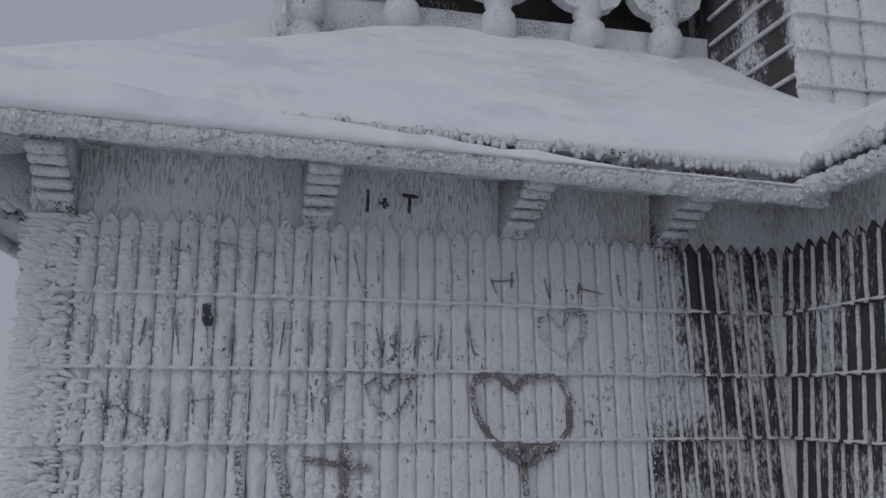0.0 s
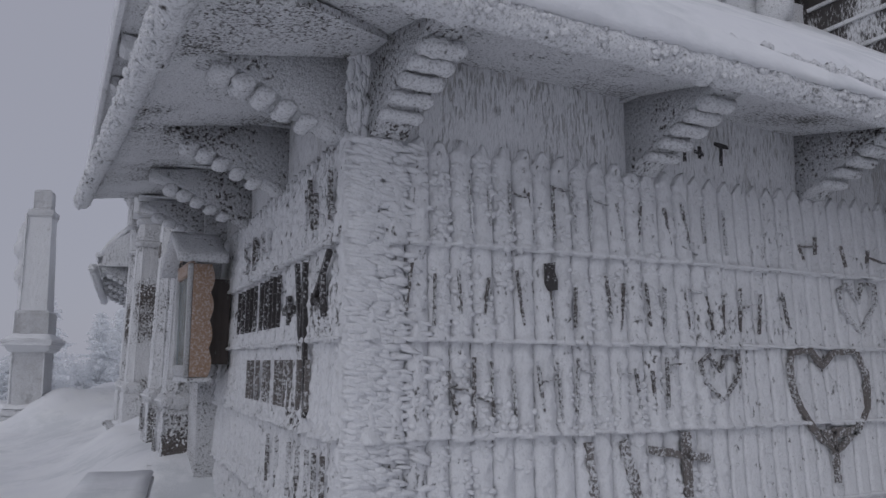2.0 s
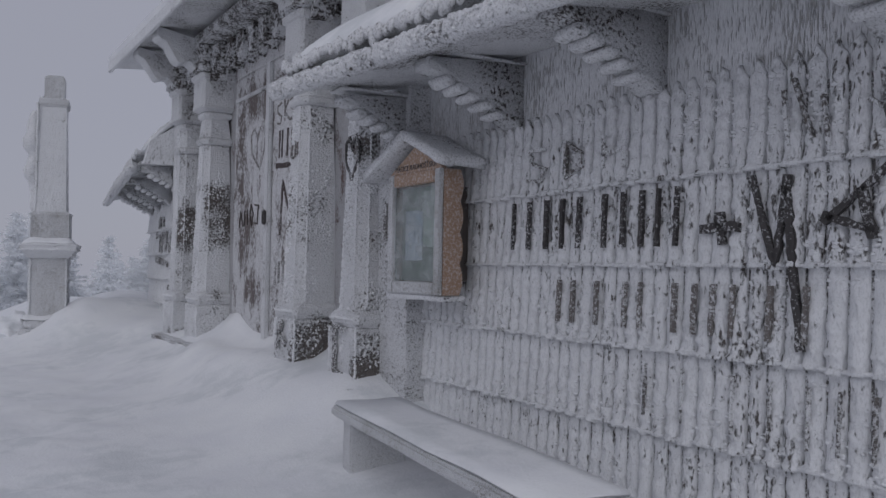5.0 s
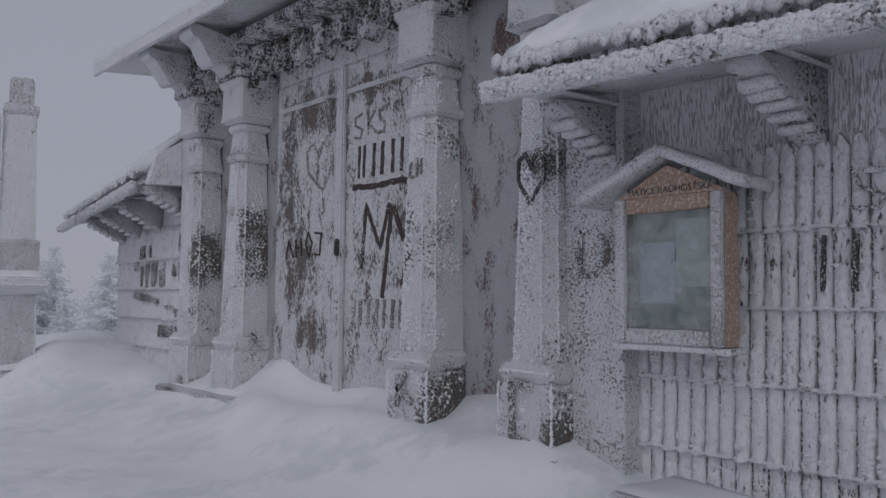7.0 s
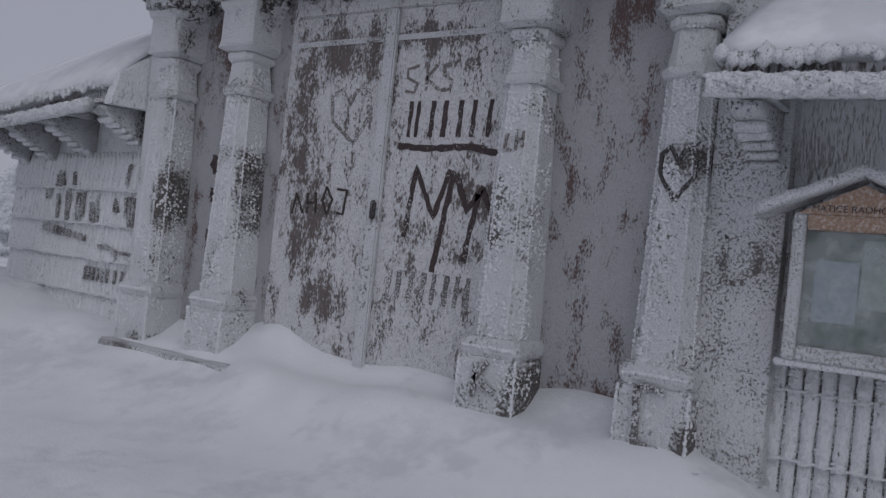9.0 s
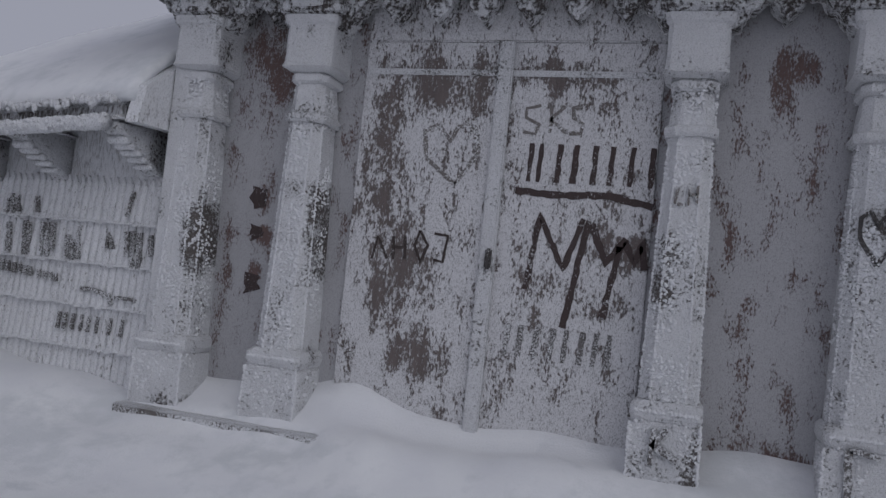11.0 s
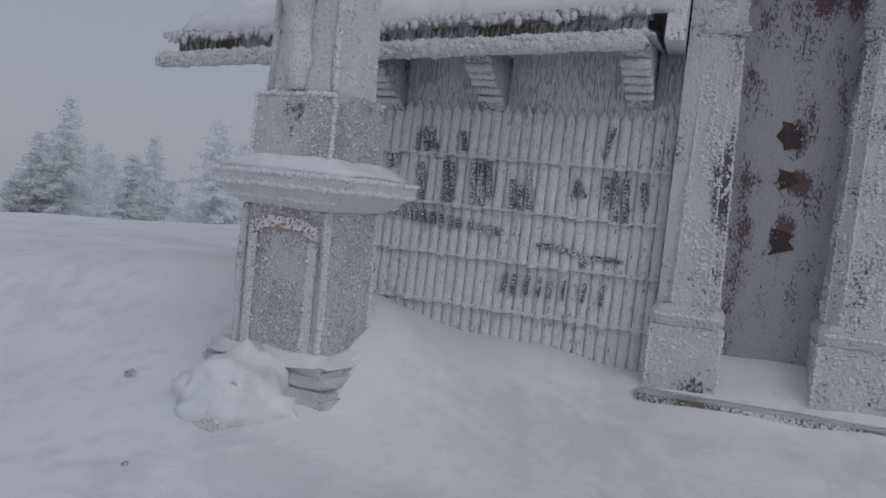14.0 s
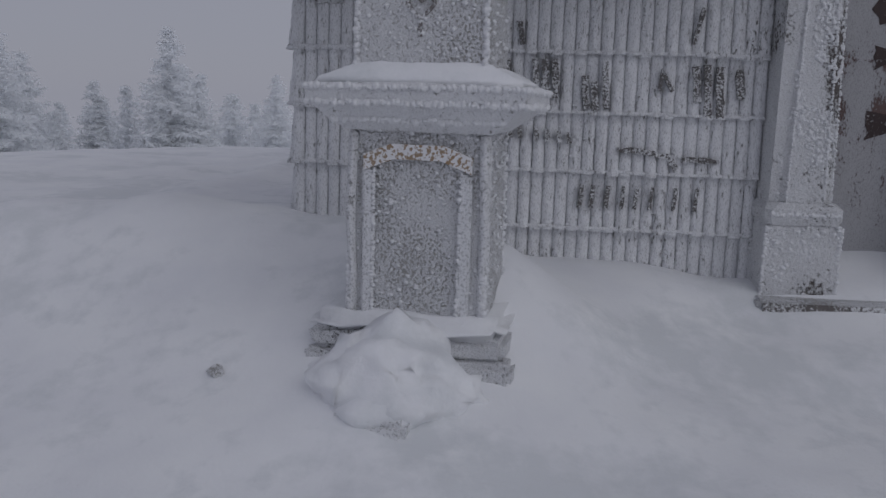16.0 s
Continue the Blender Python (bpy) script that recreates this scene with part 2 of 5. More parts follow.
def prism(outline, axis, a, b, bevel=0.0):
    """An outline of (u, w) points drawn out from a to b along an axis: x (u=y), y (u=x) or z (u=x, w=y)."""
    place = {"x": lambda u, w, d: (d, u, w), "y": lambda u, w, d: (u, d, w), "z": lambda u, w, d: (u, w, d)}[axis]
    bm = bmesh.new()
    lo = [bm.verts.new(place(u, w, a)) for u, w in outline]
    hi = [bm.verts.new(place(u, w, b)) for u, w in outline]
    bm.faces.new(lo)
    bm.faces.new(hi[::-1])
    for i in range(len(outline)):
        j = (i + 1) % len(outline)
        bm.faces.new((lo[i], hi[i], hi[j], lo[j]))
    bmesh.ops.recalc_face_normals(bm, faces=bm.faces[:])
    if bevel:
        bmesh.ops.bevel(bm, geom=bm.edges[:], offset=bevel, segments=2, affect="EDGES")
    return bm


def ribbon(points, width, depth, seed=0):
    """A scraped stroke along (u, w) points in a plane, with ragged edges; u along y, w up, its front at x = -depth."""
    rnd = random.Random(seed)
    back = 0.004 if depth < 0.03 else 0.022 - depth
    bm = bmesh.new()
    path = []
    for (u0, w0), (u1, w1) in zip(points, points[1:]):
        n = max(2, int(math.hypot(u1 - u0, w1 - w0) / 0.035))
        path += [(u0 + (u1 - u0) * i / n, w0 + (w1 - w0) * i / n) for i in range(n)]
    path.append(points[-1])
    rows = []
    for i, (u, w) in enumerate(path):
        a, b = path[max(0, i - 1)], path[min(len(path) - 1, i + 1)]
        du, dw = b[0] - a[0], b[1] - a[1]
        s = math.hypot(du, dw) or 1
        h = width * 0.5 * rnd.uniform(0.65, 1.3)
        k = width * 0.5 * rnd.uniform(0.65, 1.3)
        rows.append([bm.verts.new((-depth, u - dw / s * h, w + du / s * h)), bm.verts.new((-depth, u + dw / s * k, w - du / s * k)),
                     bm.verts.new((back, u + dw / s * k, w - du / s * k)), bm.verts.new((back, u - dw / s * h, w + du / s * h))])
    for a, b in zip(rows, rows[1:]):
        for i in range(4):
            j = (i + 1) % 4
            bm.faces.new((a[i], a[j], b[j], b[i]))
    bm.faces.new(rows[0])
    bm.faces.new(rows[-1][::-1])
    bmesh.ops.recalc_face_normals(bm, faces=bm.faces[:])
    return bm


ICO = bmesh.new()
bmesh.ops.create_icosphere(ICO, subdivisions=1, radius=1)
ICO_V, ICO_F = [v.co.copy() for v in ICO.verts], [[v.index for v in f.verts] for f in ICO.faces]
ICO.free()


def blobs(name, poses, mat):
    """One mesh of many small rime knobs, each a pose of a rough little ball."""
    verts, faces = [], []
    for m in poses:
        k = len(verts)
        verts += [tuple(m @ v) for v in ICO_V]
        faces += [[k + i for i in f] for f in ICO_F]
    me = bpy.data.meshes.new(name)
    me.from_pydata(verts, [], faces)
    me.materials.append(mat)
    me.polygons.foreach_set("use_smooth", [True] * len(faces))
    return me


# ---- ground: one sheet of snow ----
def ground_z(x, y):
    """Height of the snow."""
    d = max(0.0, -x)
    z = -0.30 + 0.02 * min(d, 4)
    z -= 0.62 / (1 + math.exp(max(-40, min(40, (y + 1.6) * 1.4))))
    bank = 0.41 * math.exp(-(d / 0.75) ** 2) if y > 0 else 0.0
    if y > 9.0:
        bank += 0.20 * math.exp(-((x - 0.0) / 1.2) ** 2) * min(1.5, y - 9.0) * math.exp(-max(0, y - 11) / 2)
    if 0 < y < 4.0:
        bank *= 0.15 + 0.25 * min(1, y / 3.0) + 0.6 * min(1, max(0, (y - 2.6) / 0.8))
    bank *= 1 + (0.09 if 2.8 < y < 8.3 else 0.22) * noise.noise((y * 1.7, 0.5, 0.3))
    z += bank
    if 4.7 < y < 6.5:
        z += 0.035 * math.exp(-((x + 0.36) / 0.2) ** 2)
    if 3.0 < y < 6.5:
        z += 0.035 * math.exp(-((x + 0.36) / 0.2) ** 2)
    if 6.2 < y < 8.2:
        z -= 0.05 * math.exp(-((x + 0.40) / 0.2) ** 2)
    # drifts against the door and between the columns
    if 3.3 < y < 7.8:
        z += 0.20 * math.exp(-((x - 0.16) / 0.15) ** 2) * (0.7 + 0.6 * math.exp(-((y - 6.45) / 0.25) ** 2) + 0.3 * math.exp(-((y - 4.0) / 0.3) ** 2))
    # trodden, lumpy snow along the way
    way = math.exp(-((x + 2.6) / 1.5) ** 2)
    z += way * (0.030 * noise.noise((x * 4.1, y * 4.1, 9)) + 0.015 * noise.noise((x * 9, y * 9, 2)))
    # drift in the inner corner
    z += 0.30 * math.exp(-((x - 4.9) / 0.17) ** 2 - ((y - 0.05) / 0.45) ** 2) + 0.48 * math.exp(-((x - 4.9) / 2.6) ** 2 - ((y - 0.2) / 1.5) ** 2)
    # mound round the cross
    z += 0.20 * math.exp(-((x + 0.78) ** 2 + (y - 9.40) ** 2) / 0.16) + 0.27 * math.exp(-((x + 1.1) ** 2 + (y - 9.6) ** 2) / 1.1)
    z += 0.12 * math.exp(-((x + 0.98) ** 2 + (y - 9.12) ** 2) / 0.14)
    far = max(0.0, math.hypot(x, y - 4) - 13)
    z -= 0.12 * far * far / (far + 6)
    z += 0.05 * noise.noise((x * 0.8, y * 0.8, 0)) + 0.02 * noise.noise((x * 3, y * 3, 5))
    return z


def ground():
    def steps():
        out, v, s = [0.0], 0.0, 0.09
        while v < 900:
            v += s
            if v > 9:
                s *= 1.25
            out.append(v)
        return out
    st = steps()
    xs = sorted({round(-1.5 + s, 4) for s in st} | {round(-1.5 - s, 4) for s in st})
    ys = sorted({round(4.0 + s, 4) for s in st} | {round(4.0 - s, 4) for s in st})
    verts = [(x, y, ground_z(x, y)) for y in ys for x in xs]
    n = len(xs)
    faces = [(j * n + i, j * n + i + 1, (j + 1) * n + i + 1, (j + 1) * n + i) for j in range(len(ys) - 1) for i in range(n - 1)]
    me = bpy.data.meshes.new("ground")
    me.from_pydata(verts, [], faces)
    me.materials.append(SNOW)
    me.polygons.foreach_set("use_smooth", [True] * len(faces))
    tagged(new("ground", me), "wind-packed white snow field with soft drifts", "snow", kind="structure")


ground()


# ---- shingled walls ----
def shingle_mesh(width, height, seed, lump, pointed=False, flat=0.0, gap=0.95):
    """One upright wooden shingle under rime: a rounded ridge, thicker at its foot, with lumps, or a flat one with a rib at its edge."""
    rnd = random.Random(seed)
    nu, nw = 8, 30
    bm = bmesh.new()
    grid = []
    off = Vector((seed * 5.1, seed * 2.3, 0))
    for j in range(nw + 1):
        w = j / nw
        row = []
        for i in range(nu + 1):
            u = i / nu
            ridge = math.sin(math.pi * u) ** 0.7
            if flat:
                ridge = (1 - flat) * ridge + flat * (0.40 + 0.55 * math.exp(-((u - 0.08) / 0.08) ** 2)) * (0.02 < u < 0.98)
            x = -(0.008 + min(0.032, 0.27 * width) * ridge * (1 - 0.35 * w) + 0.026 * (1 - w) + 0.012 * (w < 0.05))
            p = Vector((0, (u - 0.5) * width * (gap + 0.10 * noise.noise((w * 6, seed * 3.1, 0))), w * height))
            if pointed and w > 0.86:
                p.z -= (w - 0.86) / 0.14 * 0.07 * abs(u - 0.5) * 2
            # lumps with sharp creases between them
            bite = (0.5 - 1.6 * abs(noise.noise((p + off) * 13))) * 0.55 + noise.noise((p + off) * 30) * 0.45 + noise.noise((p + off) * 75) * 0.35
            x -= lump * ridge * bite
            p.y += 0.8 * lump * noise.noise((p + off) * 25 + Vector((9, 0, 0))) * (0.1 < u < 0.9)
            row.append(bm.verts.new((x, p.y, p.z)))
        grid.append(row)
    for j in range(nw):
        for i in range(nu):
            bm.faces.new((grid[j][i], grid[j][i + 1], grid[j + 1][i + 1], grid[j + 1][i]))
    rim = [r[0] for r in grid] + grid[-1][1:] + [r[-1] for r in grid[-2::-1]] + grid[0][-2:0:-1]
    back = [bm.verts.new((0.012, v.co.y, v.co.z)) for v in rim]
    for i in range(len(rim)):
        j = (i + 1) % len(rim)
        bm.faces.new((rim[i], rim[j], back[j], back[i]))
    bmesh.ops.recalc_face_normals(bm, faces=bm.faces[:])
    return bm


def shingle_wall(name, label, m, length, rows, width, mat, lump=0.02, mat_far=None, far_from=None, floor=-0.9, seed=1, under=None, clear=None, gap=0.95):
    """A wall in the plane x = 0 of m, running along its y, clad with courses of shingles whose feet stand at rows (top first is the tips' line)."""
    wall = tagged(part(name, box(0.0, 0.16, 0, length, floor, 2.3), RIME_BOARD), label, "wall", kind="structure")
    wall.matrix_world = m
    part("sheathing", box(-0.006, -0.001, 0.01, length - 0.01, floor, rows[0] - 0.12), under or GROOVE, wall)
    rnd = random.Random(seed)
    kinds = {}
    n = round(length / width)
    width = length / n
    # thin line of rime on the foot of each course
    for c in range(1, len(rows) - 1):
        bm = bmesh.new()
        rings = []
        for q in range(int(length / 0.025) + 1):
            y = min(length - 0.005, 0.005 + q * 0.025)
            r = 0.009 + 0.005 * noise.noise((y * 22, c * 3.0, seed))
            z = rows[c] + 0.010 + 0.006 * noise.noise((y * 6, c * 5.0, seed))
            x = -0.030 - min(0.032, 0.27 * width) * (0.75 + 0.3 * math.sin(y / width * math.tau))
            rings.append([bm.verts.new((x + 0.03, y, z + r)), bm.verts.new((x - r * 0.6, y, z + r)), bm.verts.new((x - r * 1.4, y, z)), bm.verts.new((x - r * 0.6, y, z - r)), bm.verts.new((x + 0.03, y, z - r))])
        for a, e in zip(rings, rings[1:]):
            for i in range(5):
                j = (i + 1) % 5
                bm.faces.new((a[i], a[j], e[j], e[i]))
        bm.faces.new(rings[0]), bm.faces.new(rings[-1])
        bmesh.ops.recalc_face_normals(bm, faces=bm.faces[:])
        part("rime_ledge", bm, RIME_CLEAN if mat_far else mat, wall, smooth=True)
    for c in range(len(rows) - 1):
        top, foot = rows[c], rows[c + 1]
        for i in range(n):
            y = (i + 0.5) * width
            # how bare the shingle is: 0 white, 1 flat and white, 2 patchy, 3 nearly bare
            thin = 0
            if mat_far is not None:
                s = y + rnd.uniform(-0.16, 0.16)
                thin = 3 if s > far_from else 2 if s > far_from - 0.38 else 1 if s > far_from - 2.1 else 0
                if y > clear:
                    thin = 1 if s > clear + 0.10 else 2
            key = (c == 0, thin, rnd.randrange(5), round(top - foot, 3))
            if key not in kinds:
                kinds[key] = mesh("shingle", shingle_mesh(width, top - foot + 0.035, len(kinds) + seed * 20, lump * (1, 0.45, 0.3, 0.2)[thin], c == 0, (0, 0.7, 1, 1)[thin], gap), (mat, mat, RIME_MID, mat_far)[thin])
                if thin > 1:
                    me = kinds[key]
                    me.materials.append(RIME)
                    me.polygons.foreach_set("material_index", [1 if q < 240 and q % 8 == 0 else 0 for q in range(len(me.polygons))])
            ob = part("shingle", kinds[key], None, wall)
            ob.matrix_basis = pose(rnd.uniform(-0.004, 0.004), y, foot + rnd.uniform(-0.012, 0.004), 0, 0, 0) @ Matrix.Diagonal((rnd.uniform(0.85, 1.15), 1, 1, 1))
    return wall


SLANT = 2.0  # the side wall's turn from square, degrees
# side wall: local y runs along world +x; its outer face looks to world -y
NEAR_SIZE = 0.81
NEAR = Matrix.Translation((0, 0, 0.13)) @ Matrix.Scale(NEAR_SIZE, 4)
SIDE = NEAR @ pose(0, 0, 0, 0, 0, SLANT) @ Matrix(((0, 1, 0, 0.0), (1, 0, 0, -0.03), (0, 0, 1, 0), (0, 0, 0, 1)))
ROWS_A = [1.74, 1.28, 0.85, 0.43, 0.01, -0.41, -0.83]
ROWS_C = [1.56, 1.245, 0.935, 0.626, 0.322, 0.018, -0.286]
FRONT = pose(-0.02, 0, 0.13, 0, 0, -2.6) @ Matrix.Diagonal((NEAR_SIZE, 1, NEAR_SIZE, 1))
FRONT_FAR = pose(0.04, 7.92, 0, 0, 0, -4.2)
FAR_EAVE = pose(0.05, 7.92, 0, -3.6, 0, -5.7)
INNER_X = 4.9
WALL_S = shingle_wall("wall_south", "grey-white rime-covered shingle wall with scratched writing", SIDE, INNER_X, ROWS_A[:-1], 0.112, RIME_SHINGLE, 0.028, RIME_THIN, 4.16, -1.3, 1, clear=4.80)
WALL_F = shingle_wall("wall_front_near", "rime-covered shingle wall with dark scraped strokes", FRONT, 3.24, ROWS_A, 0.078, RIME_FRONT, 0.022, floor=-0.9, seed=2, under=SCRAPED_DIM, gap=0.84)
WALL_C = shingle_wall("wall_front_far", "frosted shingle wall with narrow courses", FRONT_FAR, 2.5, ROWS_C, 0.066, RIME_FINE, 0.010, floor=-0.5, seed=3, under=RIME_FINE)
# wing wall that comes forward at the inner corner: its face looks to world -x
shingle_wall("wall_wing", "dark weathered shingle wall with thin frost", NEAR @ pose(INNER_X, -4.0, 0), 4.2, ROWS_A[:-1], 0.12, RIME_SHINGLE, 0.02, RIME_THIN, -9.0, -1.3, 4, clear=4.06)
# end of the far wing
FAR_END = Matrix(((0, 1, 0, 0.24), (-1, 0, 0, 10.40), (0, 0, 1, 0), (0, 0, 0, 1)))
shingle_wall("wall_far_end", "frosted shingle end wall", FAR_END, 3.0, ROWS_C[:-1], 0.066, RIME_FINE, 0.01, floor=-0.5, seed=5, under=RIME_FINE)


# ---- corner post crust where the two shingle walls meet ----
def corner_crust():
    bm = bmesh.new()
    rings = []
    for j in range(69):
        z = -0.8 + j * 0.0425
        ring = []
        for i in range(9):
            a = radians(-20 + 130 * i / 8)
            r = 0.072 - 0.012 * max(0.0, min(1.0, (z - 1.62) / 0.2)) + 0.022 * noise.noise((i * 1.1, z * 9, 2)) + 0.02 * noise.noise((a * 2, z * 24, 7))
            ring.append(bm.verts.new((0.02 - r * math.cos(a - radians(0)), 0.02 - r * math.sin(a), z)))
        rings.append(ring)
    for a, b in zip(rings, rings[1:]):
        for i in range(8):
            bm.faces.new((a[i], a[i + 1], b[i + 1], b[i]))
    bmesh.ops.recalc_face_normals(bm, faces=bm.faces[:])
    ob = part("corner_trim", bm, RIME_CLEAN, smooth=True)
    ob.matrix_world = NEAR
    tagged(ob, "thick comb-like rime crust on the wall corner", "trim", kind="structure")


corner_crust()

# ---- eaves of the low skirt roof ----
EAVE, EAVE_Z, PITCH = 0.84, 1.99, 0.62


def bracket_kind(seed):
    """A carved eave bracket: x outward (negative), thickness along y, hanging from z = 0."""
    out = [(0.02, 0.0), (-0.70, -0.05), (-0.70, -0.11), (-0.60, -0.13)]
    for i in range(13):
        s = i / 12
        out.append((-0.58 + 0.46 * s, -0.14 - 0.22 * s ** 1.3))
    out += [(-0.06, -0.40), (0.02, -0.40)]
    bm = prism(out, "y", -0.085, 0.085)
    bmesh.ops.subdivide_edges(bm, edges=[e for e in bm.edges if abs(e.verts[0].co.y - e.verts[1].co.y) > 0.1], cuts=3)
    rough(bm, 0.008, seed, 22)
    body = mesh("body", bm, RIME_BRACKET)
    rolls = []
    for k in range(5):
        s = (k + 0.4) / 5
        r = 0.044 - 0.003 * k
        bm = bmesh.new()
        rings = []
        for q in range(13):
            y = -0.095 + 0.19 * q / 12
            ring = []
            for i in range(10):
                a = math.tau * i / 10
                rr = r * (1 + 0.28 * noise.noise((math.cos(a) * 1.5 + k, y * 28, math.sin(a) * 1.5 + seed * 3))) * (0.7 if q in (0, 12) else 1)
                ring.append(bm.verts.new((-0.56 + 0.46 * s - 0.03 + rr * 1.25 * math.cos(a), y, -0.16 - 0.21 * s ** 1.2 + rr * 0.8 * math.sin(a))))
            rings.append(ring)
        for a, b in zip(rings, rings[1:]):
            for i in range(10):
                j = (i + 1) % 10
                bm.faces.new((a[i], a[j], b[j], b[i]))
        bm.faces.new(rings[0]), bm.faces.new(rings[-1])
        bmesh.ops.recalc_face_normals(bm, faces=bm.faces[:])
        rolls.append(mesh("roll", bm, RIME))
    cap = mesh("cap_board", box(-0.72, 0.02, -0.115, 0.115, -0.012, 0.0, 0, 2, 0.006, seed), RIME)
    return body, rolls, cap


RIME_BRACKET = material("rimed_carving", rime_build(0.80, grain=60, depth=0.018, patchy=0.35, thin=0.62), 0.75)
BRACKETS = [bracket_kind(s) for s in range(3)]


def bracket(m, i):
    body, rolls, cap = BRACKETS[i % 3]
    br = thing("eave_bracket", "carved wooden eave bracket with stacked rolls, crusted with rime", "bracket", m, "eave brackets")
    part("body", body, None, br)
    for r in rolls:
        part("roll", r, None, br)
    part("cap_board", cap, None, br)


for i, s in enumerate((0.12, 1.57, 2.86, 3.97)):
    bracket(SIDE @ pose(-0.0, s, 2.13), i)
for i, s in enumerate((0.06, 1.10, 2.09, 3.10)):
    bracket(FRONT @ pose(0, s, 2.13) @ Matrix.Diagonal((1, NEAR_SIZE, 1, 1)), i)
for i, s in enumerate((0.22, 1.10, 1.78, 2.3)):
    bracket(FRONT_FAR @ pose(0, s, 1.95 - 0.063 * s) @ Matrix.Diagonal((0.70, 0.85, 0.82, 1)), i)


def eave(name, m, length, z, start=0.0, mitre0=0.0, mitre1=0.0, seed=0, tube=0.060, knob=1.0, deep=EAVE, inner=0.10):
    """Soffit boards, fascia, half-round gutter under rime, and the roof edge over it; outward is -x, along y."""
    roof = thing(name, "low eave with rimed gutter and boarded soffit", "eave", m, kind="structure")
    bm = bmesh.new()
    p = [(inner, z + 0.15), (-deep + 0.06, z), (-deep + 0.06, z + 0.03), (inner, z + 0.19)]
    rows = [[bm.verts.new((u, y + (mitre0 if k else mitre1) * max(0, -u) * (-1 if k else 1), w)) for u, w in p] for k, y in ((1, start), (0, length))]
    for i in range(4):
        j = (i + 1) % 4
        bm.faces.new((rows[0][i], rows[0][j], rows[1][j], rows[1][i]))
    bm.faces.new(rows[0]), bm.faces.new(rows[1])
    bmesh.ops.recalc_face_normals(bm, faces=bm.faces[:])
    part("soffit", bm, RIME_SOFFIT, roof)
    # gutter tube
    y0, y1 = start - mitre0 * deep, length + mitre1 * deep
    bm = bmesh.new()
    n = int((y1 - y0) / 0.02)
    rings = []
    for k in range(n + 1):
        y = y0 + (y1 - y0) * k / n
        ring = []
        for i in range(12):
            a = math.tau * i / 12
            r = tube + 0.014 * noise.noise((math.cos(a) * 2 + seed, y * 11, math.sin(a) * 2)) + 0.013 * noise.noise((math.cos(a) * 3, y * 27, math.sin(a) * 3 + seed))
            if int(y * 100) % 115 < 4:
                r += 0.012
            ring.append(bm.verts.new((-deep - r * math.cos(a), y, z - 0.03 + r * math.sin(a) * 1.05)))
        rings.append(ring)
    for a, b in zip(rings, rings[1:]):
        for i in range(12):
            j = (i + 1) % 12
            bm.faces.new((a[i], a[j], b[j], b[i]))
    bm.faces.new(rings[0]), bm.faces.new(rings[-1])
    bmesh.ops.recalc_face_normals(bm, faces=bm.faces[:])
    part("gutter", bm, RIME, roof, "rime-crusted half-round gutter", smooth=True)
    # roof edge shingles with teeth of rime
    bm = box(-deep + 0.04, -deep + 0.22, y0, y1, z + 0.120, z + 0.16)
    bmesh.ops.bisect_plane(bm, geom=bm.verts[:] + bm.edges[:] + bm.faces[:], plane_co=(0, (y0 + y1) / 2, 0), plane_no=(0, 1, 0))
    part("roof_edge", bm, RIME_SOFFIT, roof, "dark edge of roof shingles")
    # dark strip added to stand for the shaded gap over the gutter
    part("edge_gap_strip", box(-deep + 0.15, -deep + 0.19, y0 + 0.02, y1 - 0.02, z + 0.032, z + 0.120), GROOVE, roof, "dark strip standing for the shaded gap behind the gutter")
    rnd = random.Random(seed)
    knobs, y = [], y0
    while y < y1:
        s = rnd.uniform(0.022, 0.05) * knob
        knobs.append(Matrix.Translation((-deep + 0.035 + rnd.uniform(-0.01, 0.01), y, z + 0.135 + rnd.uniform(-0.035, 0.02))) @ Matrix.Diagonal((0.8 * s, s, s * rnd.uniform(1, 1.7), 1)))
        y += s * rnd.uniform(0.8, 1.7)
    # smaller knobs of rime all over the gutter
    for _ in range(int((y1 - y0) * 170)):
        a, s = rnd.uniform(-1.2, 2.6), rnd.uniform(0.008, 0.02)
        knobs.append(Matrix.Translation((-deep - tube * math.cos(a), rnd.uniform(y0, y1), z - 0.03 + tube * math.sin(a))) @ Matrix.Diagonal((s, s * rnd.uniform(0.8, 1.6), s, 1)))
    bm = blobs("rime_teeth", knobs, RIME)
    tagged(part("rime_teeth", bm, RIME, roof, "row of rime knobs along the roof edge", smooth=True), kind="stuff")
    return roof


eave("eave_south", SIDE @ pose(0, 0, 0.04, -1.0), INNER_X - 0.32, EAVE_Z, 0.0, 1.0, 0.0, 1, 0.060, 0.6)
FRONT_EAVE = pose(-0.02, 0, 0.13, 1.5, 0, 1.9) @ Matrix.Diagonal((NEAR_SIZE, 1, NEAR_SIZE, 1))
eave("eave_front_near", FRONT_EAVE, 3.26, EAVE_Z, 0.0, NEAR_SIZE, 0.0, 2, inner=0.36)
eave("eave_front_far", FAR_EAVE, 2.9, EAVE_Z - 0.075, 0.02, 0.0, 0.4, 3, 0.046, 0.6, 0.60)
eave("eave_wing", NEAR @ pose(INNER_X + 0.45, -4.2, 0), 3.62, EAVE_Z, 0.0, 0.0, 0.0, 4)


corner_soffit = part("corner_soffit", box(-0.76, 0.1, -0.78, 0.1, 2.165, 2.185), RIME_SOFFIT)
corner_soffit.matrix_world = NEAR
tagged(corner_soffit, "frosted boards closing the eave corner", "soffit", kind="structure")


